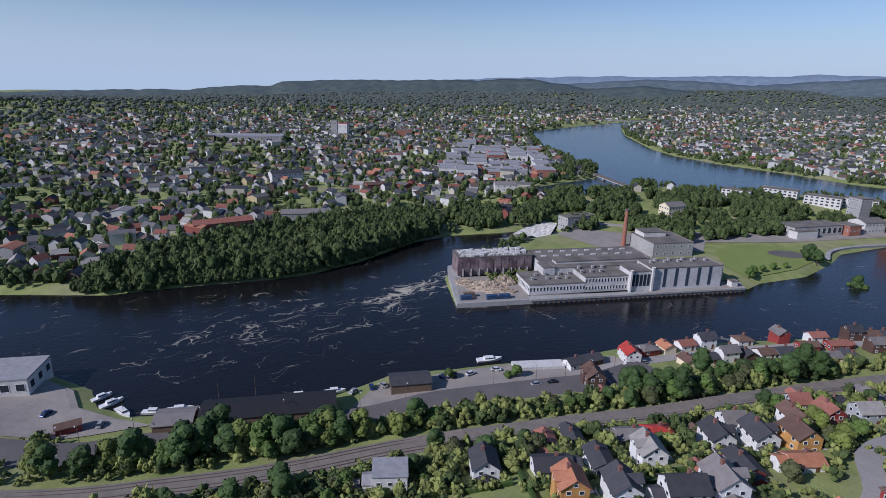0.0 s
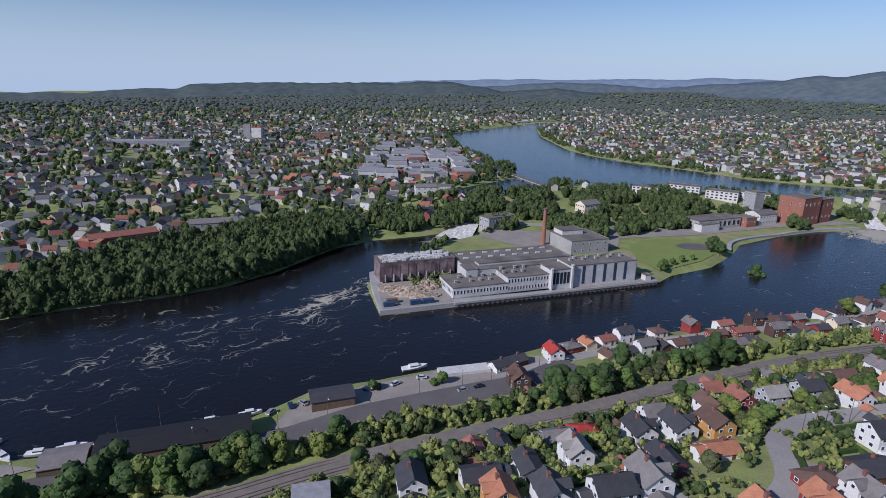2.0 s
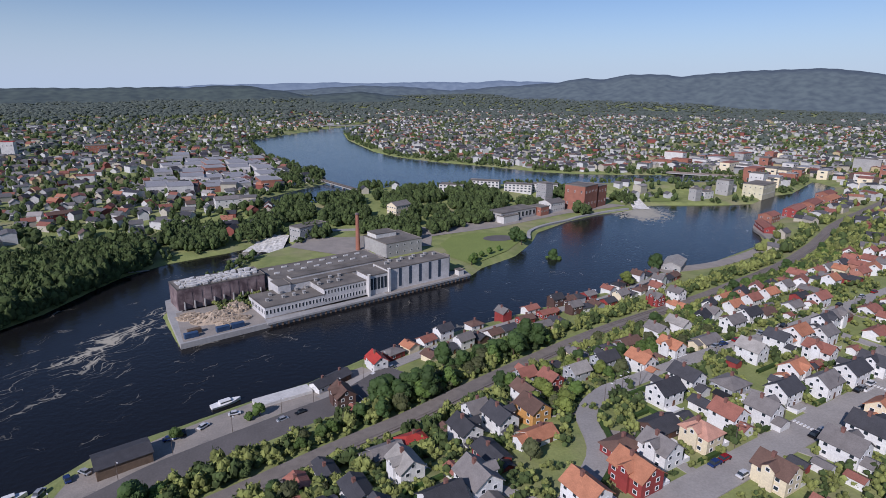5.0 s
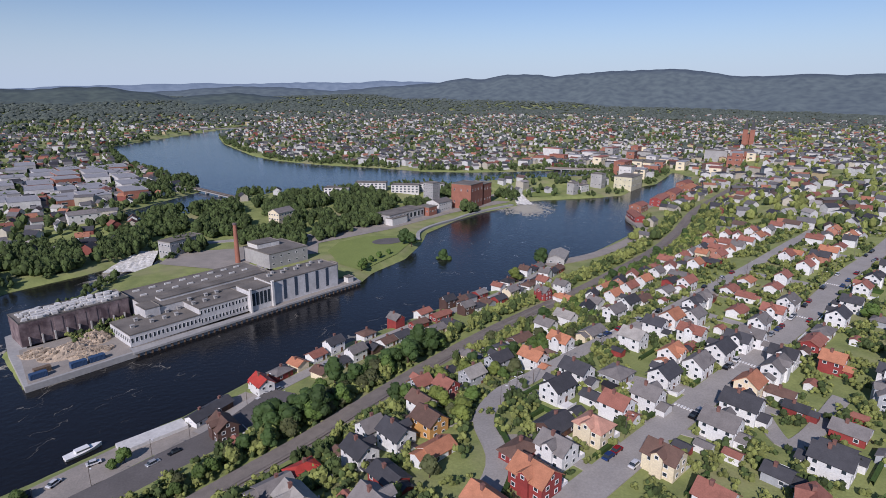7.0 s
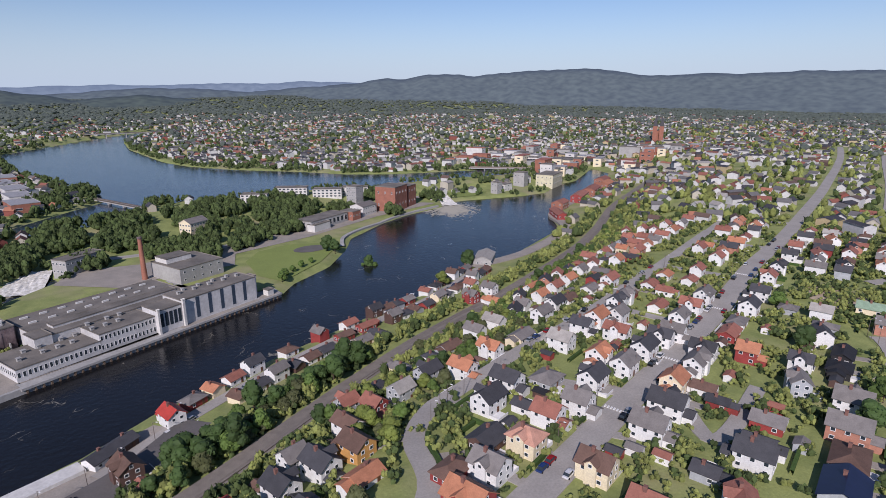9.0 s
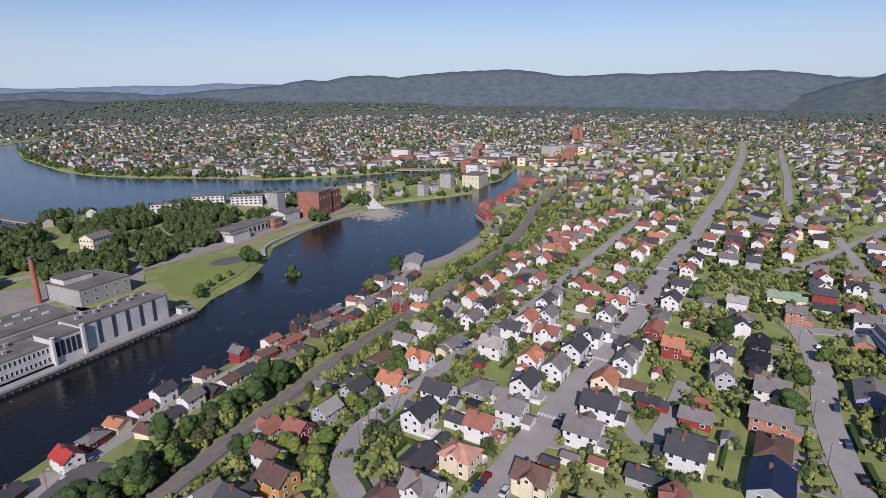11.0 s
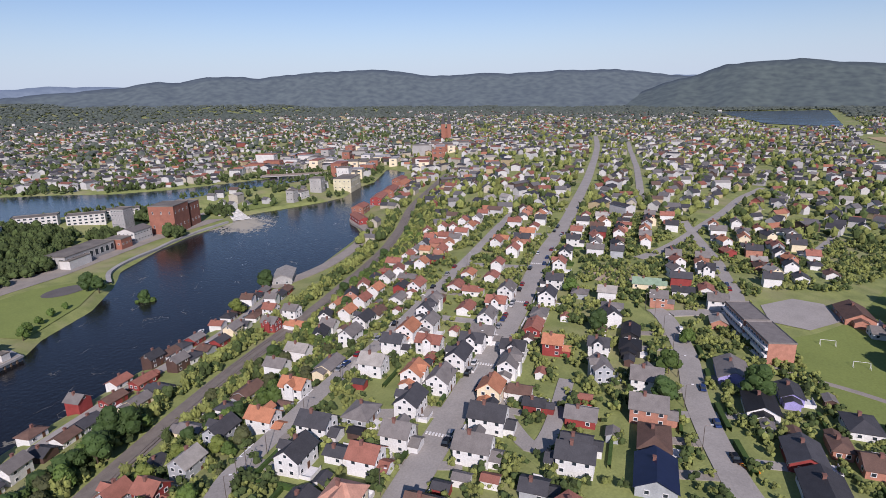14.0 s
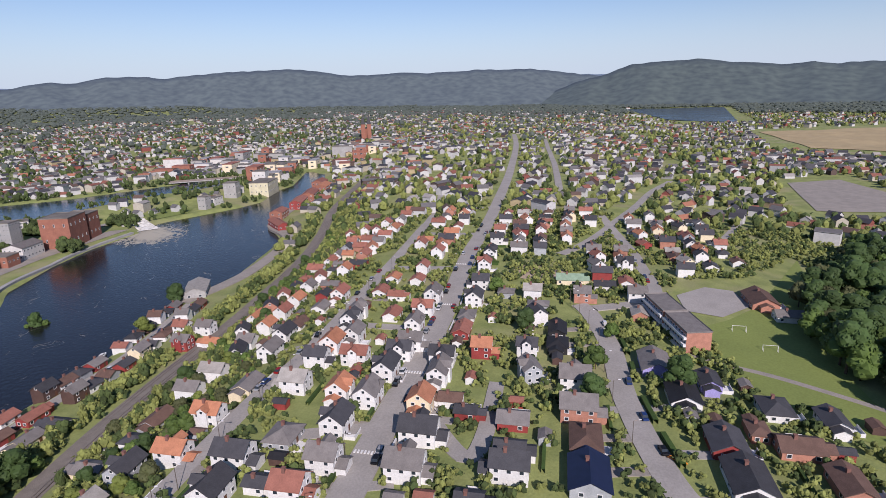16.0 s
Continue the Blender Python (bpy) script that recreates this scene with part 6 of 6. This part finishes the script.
area("sports_ground", [(729, -65), (762, -118), (681, -142), (587, -118), (578, -65)], GRAVEL, 0.4, "wide pale gravel sports ground", "pitch")
area("stubble_field", [(1452, -110), (1600, -390), (1050, -260), (1110, -150)], mat("stubble", (0.4, 0.31, 0.17), 0.95, scale=0.01, second=(0.3, 0.24, 0.13)), 0.8, "pale yellow stubble field", "field")
area("far_lake", [(2821, 300), (2950, -120), (2201, -105), (1795, -95), (1900, 80)], LAKEWATER, 1.5, "long grey-blue far lake below the hills", "water")

school = block("school_block", 254, 34, 24, 19, 9, 8.2, WALL["brick"], ROOF["grey"], "long brick school block with white balcony fronts", "school", 3, 2.2, (1.6, 1.2), sides=(0, 2))
school2 = block("school_block", 272, 42.5, 24, 19, 9, 8.2, WALL["brick"], ROOF["grey"], "long brick school block with white balcony fronts", "school", 3, 2.2, (1.6, 1.2), sides=(0, 2))
for s in (school, school2):
    for f in range(3):
        bm = bmesh.new()
        box(bm, -9.5, 4.5, 0.2 + f * 2.7, 9.5, 5.5, 1.2 + f * 2.7)
        part("balcony", bm, TRIM, s, "white balcony front")


# ---- road paint ----
def stripes(name, x, y, turn, n, gap, w, l, label):
    bm = bmesh.new()
    ob = thing(name, x, y, gz(x, y) + 0.62, turn, label, "crossing")
    me = cached(("bar", w, l), lambda bm: box(bm, -w / 2, -l / 2, -0.3, w / 2, l / 2, 0.02), [PAINT])
    for i in range(n):
        place("bar", me, pose((i - (n - 1) / 2) * gap, 0, 0), ob)


stripes("zebra_crossing", 28, 200, 20, 8, 1.3, 0.6, 3.2, "white painted zebra crossing on dark asphalt")
stripes("zebra_crossing", -9, 183, 112, 7, 1.2, 0.6, 3.0, "white painted zebra crossing on dark asphalt")
for x, y in ((153, 110.5), (197, 119), (258, 131), (316, 145)):
    stripes("speed_hump", x, y, 101, 9, 0.95, 0.5, 1.2, "worn white chequer paint on a speed hump")
dash = cached(("dash",), lambda bm: box(bm, -1.2, -0.1, -0.2, 1.2, 0.1, 0.02), [PAINT])
marks = tagged(new("lane_marking"), "dashed white lane line on the through road", "road marking")
q = smooth_line(HIGHWAY, 6)
zz = land(q[:, 0], q[:, 1])
nn = side_way(q)
for p_, z_, n_ in zip(q, zz, nn):
    if -160 < p_[0] < 300:
        place("dash", dash, pose(p_[0], p_[1], z_ + 0.75, 0, 0, math.degrees(math.atan2(-n_[0], n_[1]))), marks)


# ---- cars, boats, masts ----
def car(x, y, turn, paint, z=None):
    z = gz(x, y) + 0.4 if z is None else z
    ob = thing("car", x, y, z, turn, "parked %s car at the roadside" % paint.name.split("_")[-1], "car", "cars")
    def body(bm):
        v = box(bm, -2.1, -0.85, 0.3, 2.1, 0.85, 0.85)
        bmesh.ops.bevel(bm, geom=bm.edges[:], offset=0.12, segments=1, affect="EDGES")
    place("body", cached(("car_body", paint.name), body, [paint]), Matrix.Identity(4), ob)
    def cabin(bm):
        v = box(bm, -1.5, -0.78, 0.85, 1.1, 0.78, 1.45)
        for k in v[4:]:
            k.co.x *= 0.72
            k.co.y *= 0.85
    place("cabin", cached(("car_cabin",), cabin, [PANE]), Matrix.Identity(4), ob)
    place("roof", cached(("car_roof", paint.name), lambda bm: box(bm, -1.05, -0.64, 1.453, 0.77, 0.64, 1.5), [paint]), Matrix.Identity(4), ob)
    wheel = cached(("wheel",), lambda bm: tube(bm, (0, -0.11, 0), (0, 0.11, 0), 0.33, 0.33, 12), [RUBBER])
    for wx in (-1.35, 1.35):
        for wy in (-0.8, 0.8):
            place("wheel", wheel, pose(wx, wy, 0.33), ob)


g = random.Random(41)
for line, off, lo, hi, n in ((MAIN, 3.1, 110, 420, 18), (MAIN, -3.1, 110, 420, 12), (SECOND, 2.2, 100, 300, 8), (THIRD, -2.5, 165, 290, 5), (QUAYSTREET, -1.8, 40, 250, 14), (HIGHWAY, 2.6, -100, 110, 3), (CROSS, 2.0, 280, 400, 4)):
    q = smooth_line(line, 2)
    nn = side_way(q)
    ok = [i for i in range(len(q)) if lo < q[i][0] < hi]
    for i in g.sample(ok, min(n, len(ok))):
        p_ = q[i] + nn[i] * off
        car(float(p_[0]), float(p_[1]), math.degrees(math.atan2(-nn[i][0], nn[i][1])) + g.choice([0, 180]), g.choice(CAR), float(land(q[i:i + 1, 0], q[i:i + 1, 1])[0]) + 0.42)
for x, y in ((-20, 196), (-16, 198), (-10, 200), (-46, 184), (-42, 186), (-52, 180), (0, 205), (-128, 147), (-150, 150)):
    car(x, y, g.uniform(0, 180), g.choice(CAR), gz(x, y) + 0.32)


def boat(x, y, turn, L, mast, label):
    ob = thing("boat", x, y, 0, turn, label, "boat", "moored boats")
    def hull(bm):
        n = 9
        rows = []
        for i in range(n):
            t = i / (n - 1)
            w = 0.17 * L * (1 - max(0, t - 0.45) ** 2 * 3.2) * (0.85 + 0.15 * min(1, t * 4))
            w = max(w, 0.05)
            sheer = 0.9 + 0.5 * t * t
            rows.append([bm.verts.new(p) for p in ((L * (t - 0.5), -w, sheer), (L * (t - 0.5), -w * 0.6, -0.3), (L * (t - 0.5), w * 0.6, -0.3), (L * (t - 0.5), w, sheer))])
        for a, b in zip(rows, rows[1:]):
            for k in range(4):
                bm.faces.new((a[k], b[k], b[(k + 1) % 4], a[(k + 1) % 4]))
        bm.faces.new(rows[0]), bm.faces.new(rows[-1][::-1])
        bmesh.ops.recalc_face_normals(bm, faces=bm.faces[:])
    place("hull", cached(("hull", L), hull, [TRIM]), Matrix.Identity(4), ob)
    place("cabin", cached(("boat_cabin", L), lambda bm: (box(bm, -L * 0.22, -L * 0.1, 0.8, L * 0.15, L * 0.1, 1.9)), [TRIM]), Matrix.Identity(4), ob)
    place("windscreen", cached(("boat_glass", L), lambda bm: box(bm, -L * 0.2, -L * 0.103, 1.3, L * 0.155, L * 0.103, 1.7), [PANE]), Matrix.Identity(4), ob)
    if mast:
        place("mast", cached(("mast", mast), lambda bm: tube(bm, (0, 0, 0.8), (0, 0, mast), 0.09, 0.05, 6), [TIMBER]), Matrix.Identity(4), ob)


for x, y, t, L, m in ((-3, 218, 20, 11, 0), (-110, 163, 20, 9, 0), (-98, 168, 20, 10, 9), (-86, 172, 20, 11, 11), (-72, 178, 20, 9, 0), (-128, 158, -30, 9, 7), (-136, 163, 60, 8, 6), (-142, 166, 60, 7, 0), (-118, 160, 10, 8, 0), (200, 279, 20, 6, 0), (-60, 183, 20, 8, 0)):
    boat(x, y, t, L, m, "white %s moored at the bank" % ("sailing boat with a bare mast" if m else "motor boat"))


def lamp_post(x, y, turn):
    ob = thing("street_lamp", x, y, gz(x, y), turn, "grey steel street lamp with a bent arm", "street lamp", "street lamps")
    def pole(bm):
        tube(bm, (0, 0, -0.5), (0, 0, 7.5), 0.11, 0.07, 6)
        tube(bm, (0, 0, 7.5), (1.4, 0, 7.9), 0.06, 0.05, 6)
    place("pole", cached(("pole",), pole, [STEEL]), Matrix.Identity(4), ob)
    place("head", cached(("lamp_head",), lambda bm: box(bm, 1.3, -0.14, 7.82, 2.0, 0.14, 7.98), [TRIM]), Matrix.Identity(4), ob)


for line, off, lo, hi in ((MAIN, 5.2, 110, 400), (SECOND, -3.6, 100, 300), (HIGHWAY, 7.0, -140, 300), (THIRD, 4.4, 165, 300)):
    q = smooth_line(line, 28)
    nn = side_way(q)
    for p_, n_ in zip(q, nn):
        if lo < p_[0] < hi:
            lamp_post(float(p_[0] + n_[0] * off), float(p_[1] + n_[1] * off), math.degrees(math.atan2(n_[1], n_[0])) + 180)


# ---- hedges ----
def hedge(line, off, lo, hi, high=1.3, wide=1.0, material=HEDGE, name="hedge", label="clipped green garden hedge along the street"):
    """A clipped hedge or low wall beside a street, between two marks along it."""
    q = smooth_line(line, 2.5)
    q = (q + side_way(q) * off)[[i for i in range(len(q)) if lo < q[i][0] < hi]]
    if len(q) > 2:
        tagged(strip(name, q.tolist(), wide, material, high, label, name.replace("_", " "), "", thick=high + 0.8, step=2.0), group="hedges and walls by the streets")


for lo in range(112, 330, 27):
    hedge(MAIN, 5.6, lo, lo + 11)
    hedge(MAIN, -5.6, lo + 9, lo + 21, 1.0, 0.4, TRIM, "garden_wall", "low white garden wall along the street")
for lo in range(106, 260, 30):
    hedge(SECOND, -4.2, lo, lo + 14)
    hedge(SECOND, 4.0, lo + 12, lo + 24, 0.9, 0.4, TRIM, "garden_wall", "low white garden wall along the street")
for lo in (172, 190, 214, 232):
    hedge(THIRD, -5.0, lo, lo + 14, 1.5, 1.4)
hedge(SECOND, -3.8, 64, 100, 1.2, 1.2)


# ---- plots: drives, sheds and hedges round the houses ----
def drive(x, y, q):
    """A paved drive from a house to the nearest street."""
    d = np.hypot(q[:, 0] - x, q[:, 1] - y)
    k = int(np.argmin(d))
    if not 9 < d[k] < 26:
        return
    u = (q[k] - (x, y)) / d[k]
    n = np.array((-u[1], u[0]))
    a, b = np.array((x, y)) + u * 3.0 + n * 3.2, np.array((x, y)) + u * (d[k] - 2.5) + n * 3.2
    bm = bmesh.new()
    rows = []
    for t in np.linspace(0, 1, 6):
        p = a + (b - a) * t
        row = []
        for w, dz in ((-1.7, -0.5), (-1.7, 0.22), (1.7, 0.22), (1.7, -0.5)):
            c = p + n * w
            row.append(bm.verts.new((c[0], c[1], gz(*c) + dz)))
        rows.append(row)
    for r0, r1 in zip(rows, rows[1:]):
        for i in range(3):
            bm.faces.new((r0[i], r0[i + 1], r1[i + 1], r1[i]))
    bmesh.ops.recalc_face_normals(bm, faces=bm.faces[:])
    tagged(link("driveway", bm, GRAVEL if int(x) % 2 else ASPHALT), "pale paved drive between house and street", "driveway", kind="structure")


def shed(x, y, turn, roof, wall):
    ob = thing("shed", x, y, gz(x, y), turn, "small %s shed with a %s roof" % (WALLWORD[wall], ROOFWORD[roof]), "shed", "garden sheds")
    place("wall", cached(("shed_wall", wall), lambda bm: gable_walls(bm, 4.2, 3.2, 2.2, 0.45), [WALL[wall]]), Matrix.Identity(4), ob)
    place("roof", cached(("shed_roof", roof), lambda bm: gable_roof(bm, 4.2, 3.2, 2.2, 0.45, 0.3, 0.14), [ROOF[roof]]), Matrix.Identity(4), ob)
    place("door", MESHES[("door",)], pose(0.6, -1.65, 1.05), ob)


streets = np.concatenate([l for l, w in ROADLINES[:5]])
g = random.Random(77)
sheds = runs = 0
for x, y, L, W, st, turn, roof, wall in HOMES:
    if y > 200:
        continue
    drive(x, y, streets)
    a = radians(GRID + turn)
    for side in g.sample([0, 1, 2, 3], 2):
        px, py = x + 10.5 * math.cos(a + side * math.pi / 2), y + 10.5 * math.sin(a + side * math.pi / 2)
        if sheds < 46 and clear(px, py, 2.6):
            shed(px, py, GRID + turn, g.choice(["dark", "grey", "brown", "red", "black"]), g.choice(["white", "red", "greywall", "brownwall", "white"]))
            TAKEN.append((px, py, 2.6))
            sheds += 1
            break
    for side in (0, 1, 2, 3):
        c, d = a + side * math.pi / 2, a + side * math.pi / 2 + math.pi / 2
        line = [(x + 8.6 * math.cos(c) + k * math.cos(d), y + 8.6 * math.sin(c) + k * math.sin(d)) for k in (-6, -2, 2, 6)]
        if runs < 80 and all(clear(px, py, 0.9) for px, py in line) and g.random() < 0.6:
            tagged(strip("hedge", line, 0.9, HEDGE, 1.25, "clipped green hedge between two gardens", "hedge", "", thick=1.9, step=2.0), group="garden hedges")
            runs += 1

# ---- on the lawns ----
canoe = thing("canoe", 177, 36, gz(177, 36) + 0.1, 75, "orange canoe lying on a garden lawn", "canoe")
bm = bmesh.new()
rows = []
for i in range(11):
    t = i / 5 - 1
    w = 0.62 * math.sqrt(max(0.003, 1 - t * t))
    rows.append([bm.verts.new(p) for p in ((2.6 * t, -w, 0.5 + 0.2 * t * t), (2.6 * t, -w * 0.6, 0.0), (2.6 * t, w * 0.6, 0.0), (2.6 * t, w, 0.5 + 0.2 * t * t))])
for r0, r1 in zip(rows, rows[1:]):
    for i in range(3):
        bm.faces.new((r0[i], r1[i], r1[i + 1], r0[i + 1]))
part("hull", bm, mat("orange_canoe_paint", (0.75, 0.25, 0.03), 0.4, scale=2), canoe)
for t in (-1.2, 1.0):
    bm = bmesh.new()
    box(bm, t - 0.12, -0.5, 0.36, t + 0.12, 0.5, 0.4)
    part("thwart", bm, TIMBER, canoe)
for gx_, gy_, turn in ((274, 15, 100), (259, 6, 100)):
    goal = thing("football_goal", gx_, gy_, gz(gx_, gy_) + 0.12, turn, "white tubular football goal on the playing field", "goal", "football goals")
    for sx in (-2.5, 2.5):
        bm = bmesh.new()
        tube(bm, (sx, 0, -0.3), (sx, 0, 2.1), 0.07, 0.07, 6)
        part("post", bm, TRIM, goal)
        bm = bmesh.new()
        tube(bm, (sx, 0, 2.1), (sx, 1.3, 0), 0.05, 0.05, 6)
        part("stay", bm, TRIM, goal)
    bm = bmesh.new()
    tube(bm, (-2.5, 0, 2.1), (2.5, 0, 2.1), 0.07, 0.07, 6)
    part("crossbar", bm, TRIM, goal)
